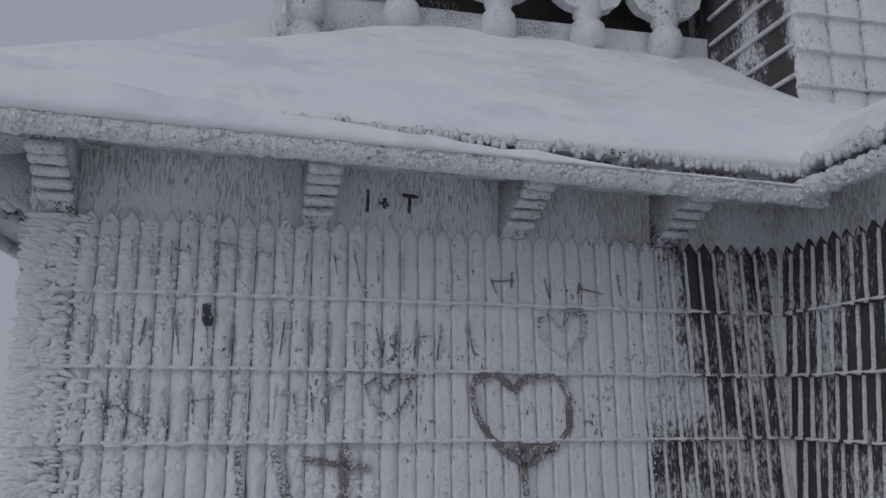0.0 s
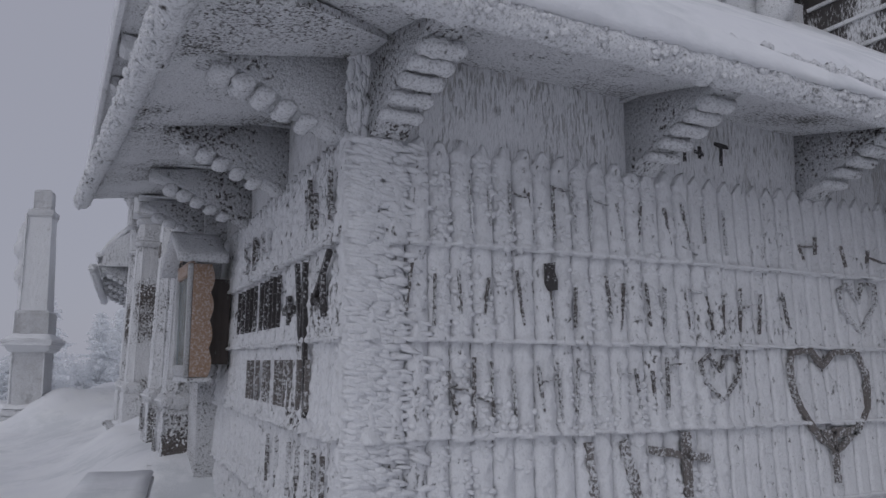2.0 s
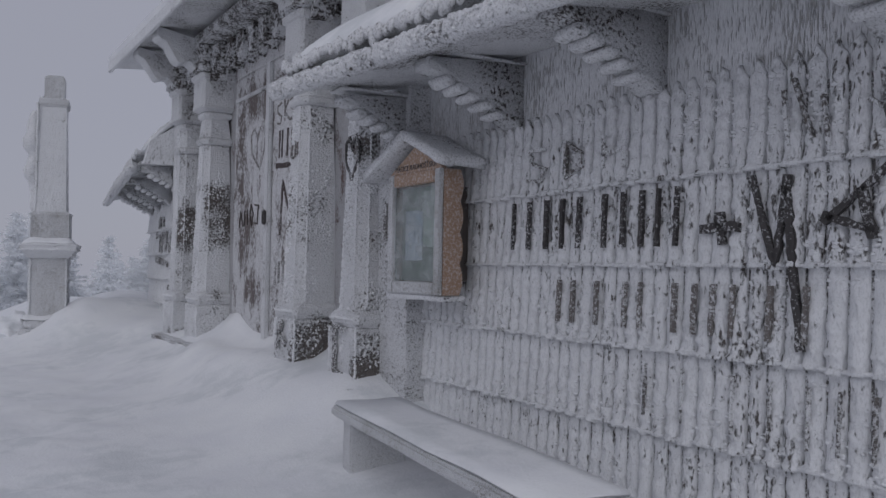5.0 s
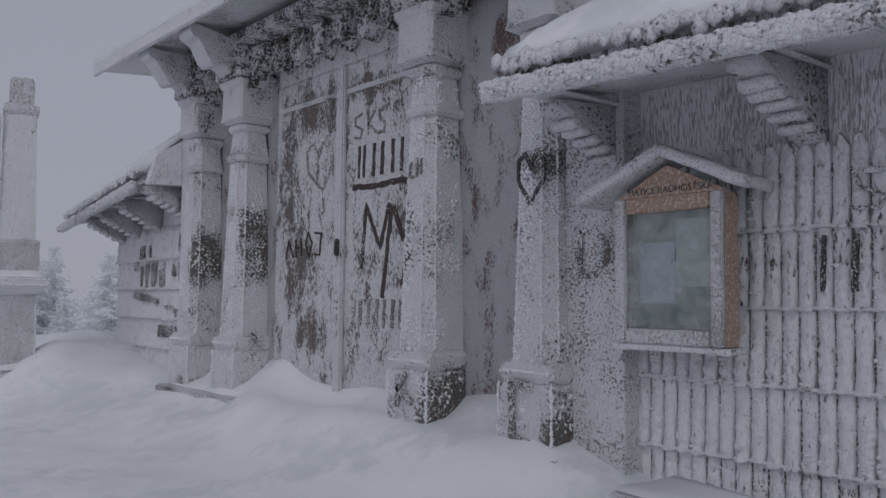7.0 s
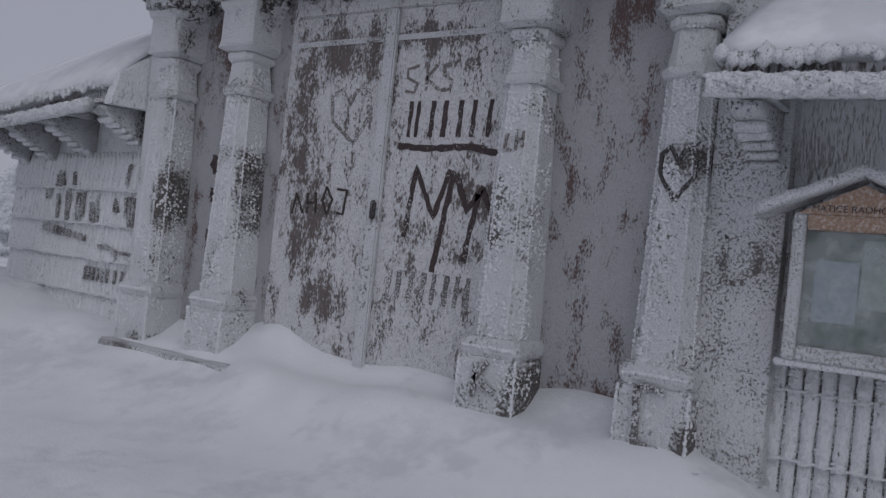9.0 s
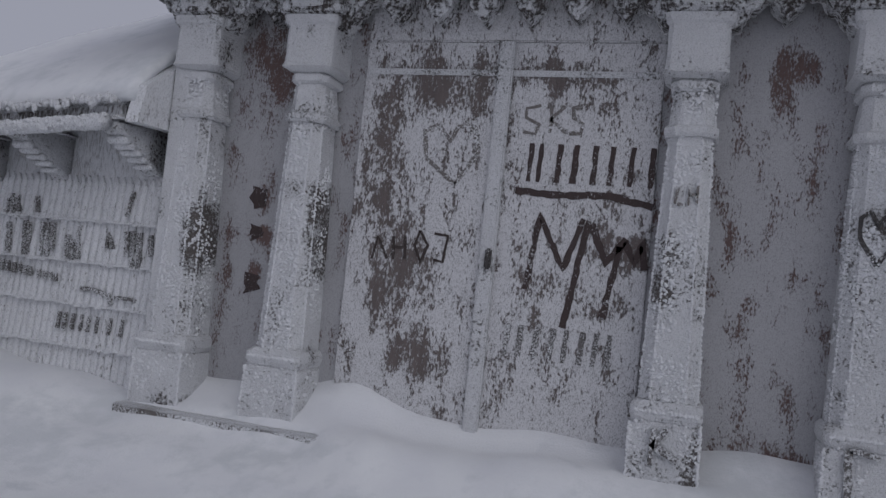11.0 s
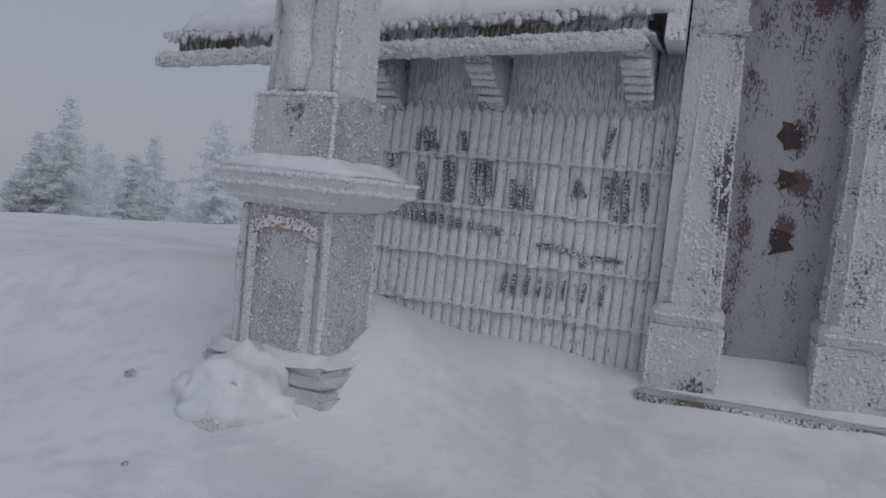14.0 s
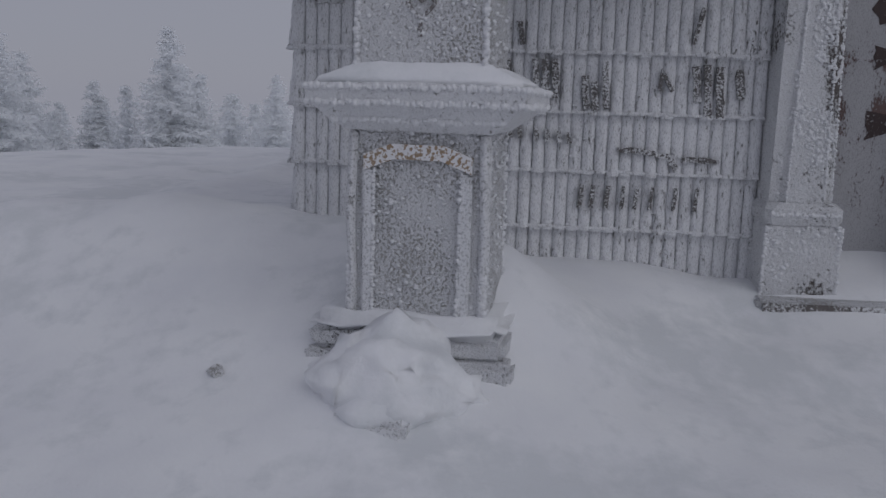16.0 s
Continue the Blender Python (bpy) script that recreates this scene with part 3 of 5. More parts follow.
# ---- snow on the skirt roof ----
def roof_snow(name, x0, x1, y0, y1, height, inside, step=0.09, shear=0.0, label="smooth thick snow on the low roof"):
    nx, ny = int((x1 - x0) / step), int((y1 - y0) / step)
    bm = bmesh.new()
    top = {}
    for j in range(ny + 1):
        for i in range(nx + 1):
            x, y = x0 + (x1 - x0) * i / nx, y0 + (y1 - y0) * j / ny
            if inside(x, y) >= -0.02:
                edge = max(0.0, inside(x, y))
                lift = 0.17 * (1 - math.exp(-edge / 0.16)) + 0.03 * noise.noise((x * 1.3, y * 1.3, 3)) * min(1, edge * 3)
                top[i, j] = bm.verts.new((x, y + shear * x, height(x, y) + lift))
    for (i, j), v in list(top.items()):
        q = [top.get(k) for k in ((i, j), (i + 1, j), (i + 1, j + 1), (i, j + 1))]
        if all(q):
            bm.faces.new(q)
    bmesh.ops.recalc_face_normals(bm, faces=bm.faces[:])
    bmesh.ops.solidify(bm, geom=bm.faces[:], thickness=0.06)
    bmesh.ops.delete(bm, geom=[v for v in bm.verts if not v.link_faces], context="VERTS")
    ob = part(name, bm, SNOW, smooth=True)
    return tagged(ob, label, "roof snow", kind="structure")


E0 = EAVE_Z + 0.17


def south_h(x, y):
    yy = y
    a, f, b = E0 + PITCH * (yy + EAVE - 0.08), E0 + 0.56 * (x + EAVE - 0.08), E0 + 0.5 * (x - INNER_X - 0.45 + EAVE - 0.08)
    drift = 0.12 * max(0.0, min(1.0, y / 2.2)) ** 2 * max(0.0, min(1.0, (x - 0.2) / 1.6))
    return max(min(a, f) + drift, min(b, 3.26))


def south_in(x, y):
    yy = y
    d = min(yy + EAVE - 0.07, x + EAVE - 0.07)
    e = x - INNER_X - 0.45 + EAVE - 0.07
    return max(d, e) if y > -4.2 else -1


roof_snow("roof_snow_south", -EAVE + 0.07, 6.6, -4.2 + 0.03, 2.6, south_h, south_in, 0.07, math.tan(radians(SLANT))).matrix_world = NEAR
roof_snow("roof_snow_front", -EAVE + 0.07, 2.0, 2.02, 3.25, lambda x, y: E0 + 0.56 * (x + EAVE - 0.08), lambda x, y: min(x + EAVE - 0.07, 3.30 - y)).matrix_world = FRONT_EAVE
roof_snow("roof_snow_far", -0.53, 2.2, -0.10, 3.1, lambda x, y: E0 - 0.075 + 0.66 * min(x + 0.52, 3.1 - y), lambda x, y: min(x + 0.53, 3.15 - y)).matrix_world = FAR_EAVE


# ---- entrance portal: four columns, panels, double door ----
RIME_CARVED = material("rimed_dark_carving", rime_build(0.58, wood=(0.05, 0.043, 0.04), grain=42, blot=6, depth=0.02), 0.75)


def column(y, seed):
    col = thing("column", "square tapered wooden column with moulded rings, coated in rime", "column", pose(-0.02, y, 0) @ Matrix.Diagonal((0.92, 0.90, 1, 1)), "portal columns")

    def ring_stack(levels):
        bm = bmesh.new()
        loops = []
        for z, h, c in levels:
            pts = [(-h, -h + c), (-h, h - c), (-h + c, h), (h, h), (h, -h), (-h + c, -h)]
            loops.append([bm.verts.new((px, py, z)) for px, py in pts])
        for a, b in zip(loops, loops[1:]):
            for i in range(6):
                j = (i + 1) % 6
                bm.faces.new((a[i], a[j], b[j], b[i]))
        bm.faces.new(loops[0]), bm.faces.new(loops[-1])
        bmesh.ops.recalc_face_normals(bm, faces=bm.faces[:])
        bmesh.ops.subdivide_edges(bm, edges=[e for e in bm.edges if e.calc_length() > 0.15], cuts=3, use_grid_fill=True)
        rough(bm, 0.006, seed, 14)
        return bm
    part("pedestal", ring_stack([(-0.3, 0.215, 0.01), (0.0, 0.215, 0.01), (0.40, 0.205, 0.01), (0.42, 0.19, 0.02)]), RIME_COLUMN, col)
    part("base_ring", ring_stack([(0.42, 0.20, 0.03), (0.45, 0.215, 0.03), (0.50, 0.215, 0.03), (0.53, 0.19, 0.05)]), RIME_COLUMN, col)
    part("shaft", ring_stack([(0.53, 0.178, 0.075), (2.01, 0.132, 0.06)]), RIME_COLUMN, col)
    part("neck_ring", ring_stack([(2.01, 0.150, 0.06), (2.03, 0.165, 0.065), (2.06, 0.165, 0.065), (2.08, 0.14, 0.06)]), RIME_COLUMN, col)
    part("neck", ring_stack([(2.08, 0.140, 0.06), (2.27, 0.118, 0.05)]), RIME_COLUMN, col)
    part("neck_ring", ring_stack([(2.27, 0.13, 0.05), (2.285, 0.148, 0.05), (2.32, 0.148, 0.05), (2.34, 0.13, 0.05)]), RIME_COLUMN, col)
    part("capital", ring_stack([(2.34, 0.15, 0.03), (2.365, 0.20, 0.03), (2.39, 0.19, 0.03), (2.64, 0.185, 0.03), (2.655, 0.205, 0.03), (2.70, 0.215, 0.03)]), RIME_COLUMN, col)
    part("abacus", ring_stack([(2.70, 0.19, 0.03), (2.72, 0.245, 0.05), (2.76, 0.25, 0.05), (2.86, 0.21, 0.05), (2.9, 0.26, 0.05), (2.97, 0.26, 0.05)]), RIME_CARVED, col, "carved block above the capital, dark in its hollows")
    for s in (-1, 1):
        out = [(s * 0.16, 2.62), (s * 0.16, 2.96), (s * 0.50, 2.96), (s * 0.50, 2.90)]
        for q in range(15):
            f = q / 14
            out.append((s * (0.48 - 0.28 * f), 2.88 - 0.24 * f ** 1.4 - 0.03 * abs(math.sin(f * math.pi * 3))))
        bm = prism(out, "x", -0.12, 0.06)
        bmesh.ops.subdivide_edges(bm, edges=[e for e in bm.edges if e.calc_length() > 0.1], cuts=2)
        rough(bm, 0.014, seed + s, 20)
        part("scroll", bm, RIME_CARVED, col, "carved side scroll with dark hollows")
    return col


COLS = (3.50, 4.475, 6.90, 7.75)
COLUMNS = [column(y, i + 1) for i, y in enumerate(COLS)]

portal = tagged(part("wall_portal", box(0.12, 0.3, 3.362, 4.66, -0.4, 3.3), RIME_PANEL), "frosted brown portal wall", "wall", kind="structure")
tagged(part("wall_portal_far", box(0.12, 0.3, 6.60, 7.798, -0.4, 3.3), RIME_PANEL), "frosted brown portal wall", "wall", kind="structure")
tagged(part("lintel", box(0.10, 0.3, 4.66, 6.60, 2.625, 3.3, 0.01), RIME_DOOR), "frosted lintel above the door", "wall", kind="structure")
tagged(part("portal_cheek", box(-0.035, 0.30, 2.99, 3.36, -0.4, 3.05, 0.004, 5, 0.012, 2), RIME_STRIP), "frosted boards beside the portal", "wall", kind="structure")
tagged(part("portal_cheek_far", box(-0.15, 0.30, 7.80, 7.918, -0.4, 3.2), RIME_COLUMN), "frosted boards beside the portal", "wall", kind="structure")
tagged(part("door_step", box(-0.32, 0.2, 3.2, 7.98, -0.5, 0.06, 0.015, 2, 0.006), RIME_STONE), "low dark stone threshold under snow", "step", kind="structure")
tagged(part("step_edge", box(-0.332, -0.322, 3.22, 7.96, -0.2, 0.045, 0.003, 3, 0.004), SCRAPED_MID), "dark weathered edge of the threshold", "step", kind="structure")
tagged(part("beam", box(-0.26, 0.11, 3.2, 7.95, 2.98, 3.08, 0.015, 3, 0.008), RIME_CARVED), "rimed beam over the columns", "beam", kind="structure")

frieze = thing("frieze", "carved frieze board over the door, dark hollows in white rime", "frieze", pose(0, 0, 0), kind="structure")
for i in range(13):
    y = 3.72 + i * 0.295
    if min(abs(y - q) for q in COLS) < 0.28:
        continue
    bm = prism([(y - 0.10, 2.97), (y + 0.10, 2.97), (y + 0.085, 2.80), (y + 0.03, 2.74), (y, 2.70), (y - 0.03, 2.74), (y - 0.085, 2.80)], "x", -0.06, 0.09)
    bmesh.ops.subdivide_edges(bm, edges=bm.edges[:], cuts=1)
    rough(bm, 0.012, i, 18)
    part("carved_drop", bm, RIME_CARVED, frieze)
door = thing("door_1", "closed double door, brown paint under patchy frost", "door", pose(0.10, 0, 0), kind="structure")
for y0, y1 in ((4.661, 5.625), (5.645, 6.599)):
    leaf = part("door_leaf", box(0.0, 0.05, y0, y1, -0.1, 2.62, 0.006), RIME_DOOR, door)
    part("top_rail", box(-0.012, 0.0, y0 + 0.02, y1 - 0.02, 2.40, 2.44, 0.004), RIME_COLUMN, leaf)
part("astragal", box(-0.04, 0.0, 5.585, 5.685, -0.1, 2.62, 0.01, 3, 0.004), RIME_COLUMN, door)
part("door_handle", box(-0.075, -0.04, 5.60, 5.64, 1.17, 1.30, 0.01), SCRAPED, door, "dark iron handle")


def console(y, seed):
    """Large carved console over a column that carries the portal eave."""
    out = [(0.0, 2.99), (-0.62, 3.10), (-0.62, 3.02)]
    for i in range(31):
        s = i / 30
        u = -0.60 + 0.36 * s
        w = 3.00 - 0.27 * s ** 0.7 + 0.04 * math.sin(s * math.tau * 1.5)
        out.append((u, w))
    out += [(-0.24, 2.745), (0.0, 2.745)]
    bm = prism(out, "y", -0.11, 0.11)
    rough(bm, 0.012, seed, 15)
    ob = part("console", bm, RIME_COLUMN)
    ob.matrix_world = pose(0, y, 0)
    tagged(ob, "carved scroll console under the portal eave, white with rime", "bracket", "portal consoles")


for i, y in enumerate(COLS):
    console(y, i)
porch = thing("portal_roof", "projecting portal roof with boarded underside and snow", "roof", pose(0, 0, 0), kind="structure")
part("soffit", prism([(0.3, 3.20), (-0.64, 3.10), (-0.64, 3.13), (0.3, 3.24)], "y", 2.38, 8.84), RIME_SOFFIT, porch)
part("fascia", box(-0.68, -0.64, 2.34, 8.88, 3.05, 3.17, 0.008, 4, 0.008), RIME, porch)
part("roof_snow", prism([(-0.67, 3.172), (-0.69, 3.22), (-0.6, 3.30), (2.0, 4.1), (2.0, 3.25), (0.3, 3.25)], "y", 2.34, 8.88), SNOW, porch)
# frosted boards closing the ends of the skirt roof against the portal
tagged(part("roof_cheek", prism([(-0.46, 1.90), (0.045, 1.92), (0.30, 2.60), (0.9, 3.05), (0.6, 2.85), (-0.40, 2.16)], "y", 7.93, 8.03), RIME_FINE), "frosted cheek board between low roof and portal", "trim", kind="structure")
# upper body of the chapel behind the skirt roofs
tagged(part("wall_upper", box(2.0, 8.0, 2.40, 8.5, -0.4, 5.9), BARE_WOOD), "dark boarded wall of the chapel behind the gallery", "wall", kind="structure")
main_roof = bmesh.new()
base = [main_roof.verts.new(p) for p in ((1.8, 2.2, 5.9), (8.2, 2.2, 5.9), (8.2, 8.7, 5.9), (1.8, 8.7, 5.9))]
ridge = [main_roof.verts.new(p) for p in ((4.6, 5.5, 7.6), (5.6, 5.5, 7.6))]
for f in ((0, 1, 5, 4), (2, 3, 4, 5)):
    main_roof.faces.new([(base + ridge)[q] for q in f])
for f in ((1, 2, 5), (3, 0, 4)):
    main_roof.faces.new([(base + ridge)[q] for q in f])
main_roof.faces.new(base[::-1])
tagged(part("roof_main", main_roof, SNOW), "plain snow-covered main roof of the chapel", "roof", kind="structure")


# ---- rime feathers on the side wall beside the corner ----
def feathers():
    rnd = random.Random(8)
    poses = []
    for _ in range(1900):
        u, z = abs(rnd.gauss(0, 0.11)), rnd.uniform(-0.5, 1.72)
        poses.append(Matrix.Translation((u - 0.02, -0.066 + 0.06 * u - 0.016 * rnd.random(), z)) @ Euler((0, radians(rnd.uniform(-5, 22)), radians(rnd.uniform(-12, 6)))).to_matrix().to_4x4()
                     @ Matrix.Diagonal((rnd.uniform(0.025, 0.08), 0.020, rnd.uniform(0.009, 0.019), 1)))
    # thick hanging rime on the corner between the brackets
    for _ in range(260):
        a, z = radians(rnd.uniform(-40, 130)), rnd.uniform(1.62, 2.12)
        r = 0.055 + rnd.uniform(-0.01, 0.02)
        poses.append(Matrix.Translation((0.02 - r * math.cos(a), 0.02 - r * math.sin(a), z)) @ Euler((radians(rnd.uniform(-15, 15)), radians(rnd.uniform(-15, 15)), 0)).to_matrix().to_4x4()
                     @ Matrix.Diagonal((rnd.uniform(0.010, 0.022), rnd.uniform(0.010, 0.022), rnd.uniform(0.03, 0.08), 1)))
    ob = part("rime_feathers", blobs("rime_feathers", poses, RIME_CLEAN), None)
    ob.matrix_world = NEAR
    tagged(ob, "feathered white rime growing sideways from the wall corner", "rime", kind="stuff")


feathers()


# ---- snow lying on the south gutter ----
def ledge():
    bm = bmesh.new()
    rings = []
    for k in range(90):
        s = k / 89
        y = -0.75 + 5.2 * s
        h = 0.26 * max(0.0, 1 - s / 0.8) ** 1.1 + 0.025 + 0.02 * noise.noise((y * 2, 0, 1))
        ring = []
        for i in range(11):
            a = math.pi * i / 10
            r = 1 + 0.18 * noise.noise((i * 0.5, y * 5, 3))
            ring.append(bm.verts.new((-EAVE + 0.03 - 0.10 * math.cos(a) * r, y, EAVE_Z + 0.01 + h * math.sin(a) * r)))
        rings.append(ring)
    for a, b in zip(rings, rings[1:]):
        for i in range(10):
            bm.faces.new((a[i], a[i + 1], b[i + 1], b[i]))
        bm.faces.new((a[10], a[0], b[0], b[10]))
    bm.faces.new(rings[0]), bm.faces.new(rings[-1])
    bmesh.ops.recalc_face_normals(bm, faces=bm.faces[:])
    ob = part("gutter_snow", bm, SNOW, smooth=True)
    ob.matrix_world = SIDE @ pose(0, 0, 0.04, -1.0)
    tagged(ob, "soft roll of snow lying along the gutter", "snow", kind="structure")


ledge()


# ---- strokes scraped into the rime ----
def scraped(parent, strokes, width, depth, mat, label, seed):
    rnd = random.Random(seed)
    bm = bmesh.new()
    for i, s in enumerate(strokes):
        piece = ribbon(s, width * rnd.uniform(0.8, 1.2), depth, seed * 31 + i)
        tmp = bpy.data.meshes.new("stroke")
        piece.to_mesh(tmp)
        piece.free()
        bm.from_mesh(tmp)
        bpy.data.meshes.remove(tmp)
    return part("scraped_writing", bm, mat, parent, label)


def bars(places, z0, z1):
    return [[(u, z1), (u + 0.01, z0)] for u in places]


# front wall, near part
scraped(WALL_F, bars((2.03, 1.90, 1.76, 1.64, 1.52, 1.35, 1.23, 1.12, 1.03, 0.93), 0.95, 1.24), 0.020, 0.067, SCRAPED, "row of dark bars scraped to bare wood", 1)
scraped(WALL_F, [[(0.81, 1.03), (0.63, 1.03)], [(0.72, 1.10), (0.71, 0.95)]], 0.035, 0.068, SCRAPED, "plus sign scraped in the rime", 2)
scraped(WALL_F, [[(0.58, 1.25), (0.48, 0.86), (0.43, 1.24)], [(0.44, 1.2), (0.38, 0.5)], [(0.30, 1.03), (0.07, 1.24)], [(0.30, 1.06), (0.12, 0.99)], [(0.17, 1.16), (0.13, 0.96)]], 0.028, 0.068, SCRAPED, "bold dark letters scraped to bare wood", 3)
scraped(WALL_F, [[(0.10, 1.62), (0.08, 1.38)], [(0.14, 1.5), (0.03, 1.40)], [(0.41, 1.64), (0.34, 1.38)], [(0.45, 1.60), (0.43, 1.36)], [(0.30, 1.55), (0.28, 1.34)]], 0.016, 0.066, SCRAPED_MID, "dark strokes near the wall corner", 4)
scraped(WALL_F, [[(1.78, 1.55), (1.9, 1.55), (1.88, 1.47), (1.78, 1.43), (1.81, 1.36), (1.92, 1.37)], [(1.62, 1.56), (1.62, 1.36), (1.51, 1.41), (1.51, 1.49), (1.62, 1.56)], [(1.36, 1.56), (1.36, 1.38)], [(1.37, 1.46), (1.24, 1.47)], [(1.23, 1.56), (1.23, 1.37)]], 0.020, 0.066, SCRAPED_MID, "faint letters S D H in the rime", 5)
scraped(WALL_F, bars((1.66, 1.56, 1.40, 1.22, 1.13, 0.94, 0.84, 0.75, 0.66, 0.5, 0.36), 0.53, 0.77), 0.018, 0.066, SCRAPED_PALE, "row of faint bars scraped in the rime", 6)
scraped(WALL_F, bars((0.12, 0.24, 0.35, 0.5, 0.66, 0.9, 1.1), 0.1, 0.36), 0.007, 0.062, SCRAPED_MID, "thin dark cracks between shingles", 7)
beside = bpy.data.objects["portal_cheek"]
scraped(beside, [[(3.26, 1.22), (3.26, 0.98), (3.16, 0.99), (3.09, 1.06), (3.09, 1.15), (3.16, 1.21), (3.26, 1.22)]], 0.035, 0.004, SCRAPED_MID, "letter D rubbed in the frost", 8).location.x = -0.043
# side wall
scraped(WALL_S, [[(1.9, 2.0), (1.9, 1.85)], [(1.97, 1.92), (2.04, 1.91)], [(2.01, 1.95), (2.01, 1.88)], [(2.12, 1.98), (2.23, 1.97)], [(2.17, 1.97), (2.17, 1.86)]], 0.022, 0.004, SCRAPED, "letters l + T scraped on the board", 11)
scraped(WALL_S, [[(2.67, 0.48), (2.6, 0.59), (2.57, 0.76), (2.6, 0.83), (2.75, 0.84), (2.84, 0.75), (2.93, 0.83), (3.14, 0.84), (3.22, 0.71), (3.22, 0.51), (3.10, 0.38), (2.93, 0.28), (2.78, 0.36), (2.67, 0.48)]], 0.036, 0.066, SCRAPED_PALE, "large open heart scraped in the rime", 12)
scraped(WALL_S, [[(3.19, 0.95), (3.04, 1.09), (3.02, 1.2), (3.1, 1.24), (3.19, 1.13), (3.23, 1.25), (3.35, 1.24), (3.35, 1.13), (3.19, 0.95)]], 0.018, 0.068, SCRAPED_MID, "thin heart scratched in the rime", 13)
scraped(WALL_S, [[(2.05, 0.57), (1.93, 0.67), (1.9, 0.77), (1.96, 0.81), (2.04, 0.72), (2.07, 0.8), (2.17, 0.81), (2.18, 0.7), (2.05, 0.57)]], 0.018, 0.068, SCRAPED_MID, "small heart scratched in the rime", 14)


def scrawl(u0, u1, z0, z1, gap, seed):
    """Unreadable scratched writing: upright bars of uneven height and slant with some cross strokes."""
    rnd = random.Random(seed)
    out, u = [], u0
    while u < u1:
        a, b = z0 + rnd.uniform(0, 0.07), z1 - rnd.uniform(0, 0.08)
        out.append([(u, b), (u + rnd.uniform(-0.03, 0.05), a)])
        if rnd.random() < 0.4:
            m = rnd.uniform(a, b)
            out.append([(u, m), (u + gap * 0.8, m + rnd.uniform(-0.04, 0.04))])
        u += gap * rnd.uniform(0.7, 1.4)
    return out


scraped(WALL_S, scrawl(0.52, 2.15, 1.33, 1.64, 0.125, 21), 0.007, 0.063, SCRAPED_MID, "unreadable bars scratched in the top course", 21)
scraped(WALL_S, scrawl(0.24, 2.6, 0.91, 1.20, 0.135, 22), 0.007, 0.063, SCRAPED_MID, "unreadable bars scratched in the rime", 22)
scraped(WALL_S, scrawl(0.42, 1.78, 0.47, 0.80, 0.12, 23), 0.008, 0.063, SCRAPED_MID, "unreadable bars scratched in the rime", 23)
scraped(WALL_S, [[(1.17, 0.39), (1.2, 0.1)], [(1.38, 0.39), (1.46, 0.12)], [(1.54, 0.34), (1.94, 0.28)], [(1.78, 0.42), (1.79, 0.1)], [(2.9, 0.39), (2.92, 0.1)], [(2.8, 0.37), (3.12, 0.39)]], 0.045, 0.066, SCRAPED_PALE, "broad pale bars scraped in the rime", 24)
scraped(WALL_S, scrawl(2.7, 3.9, 1.33, 1.52, 0.2, 25), 0.007, 0.063, SCRAPED_PALE, "faint bars scratched in the rime", 25)
scraped(WALL_S, [[(0.95, 1.23), (0.97, 1.10)]], 0.05, 0.070, SCRAPED, "dark patch of bare wood", 26)
# door
scraped(door, [[(5.39, 2.22), (5.48, 2.2), (5.48, 2.14), (5.39, 2.1), (5.41, 2.04), (5.49, 2.05)], [(5.32, 2.22), (5.32, 2.05)], [(5.24, 2.22), (5.32, 2.13), (5.21, 2.05)], [(5.13, 2.22), (5.19, 2.21), (5.18, 2.15), (5.12, 2.11), (5.13, 2.05), (5.2, 2.05)]], 0.024, 0.004, SCRAPED_PALE, "letters S K S rubbed in the frost", 31)
scraped(door, bars((5.42, 5.36, 5.24, 5.14, 5.02, 4.92, 4.80, 4.68), 1.74, 1.98), 0.034, 0.004, SCRAPED_RED, "row of broad bars rubbed down to brown paint", 32)
scraped(door, [[(5.5, 1.68), (5.29, 1.66), (4.94, 1.68), (4.66, 1.63)]], 0.042, 0.004, SCRAPED_RED, "underline rubbed down to brown paint", 33)
scraped(door, [[(5.38, 1.07), (5.33, 1.54), (5.16, 1.21), (5.06, 1.53)], [(5.03, 1.52), (5.13, 0.86)], [(5.01, 1.5), (4.91, 1.27), (4.8, 1.43)], [(4.83, 1.38), (4.9, 0.94)], [(4.8, 1.41), (4.74, 1.28), (4.70, 1.42), (4.68, 1.25)]], 0.036, 0.004, SCRAPED_RED, "large letters M Y rubbed down to brown paint", 34)
scraped(door, bars((5.46, 5.38, 5.28, 5.18, 5.10, 5.00, 4.92, 4.84), 0.65, 0.85), 0.030, 0.006, SCRAPED_DIM, "faint bars rubbed in the frost", 35)
scraped(door, [[(6.42, 1.17), (6.39, 1.32), (6.31, 1.18)], [(6.28, 1.33), (6.27, 1.18)], [(6.27, 1.26), (6.2, 1.26)], [(6.2, 1.34), (6.19, 1.19)], [(6.1, 1.38), (6.13, 1.28), (6.08, 1.18), (6.04, 1.29), (6.1, 1.38)], [(6.0, 1.37), (5.91, 1.36), (5.93, 1.19), (5.99, 1.2)]], 0.016, 0.007, INK, "word AHOJ scratched in the frost", 36)
scraped(door, [[(5.9, 1.69), (6.11, 1.85), (6.14, 2.03), (6.05, 2.08), (5.96, 1.97), (5.91, 2.07), (5.8, 2.06), (5.77, 1.9), (5.9, 1.69)]], 0.026, 0.004, SCRAPED_PALE, "heart rubbed in the frost", 37)
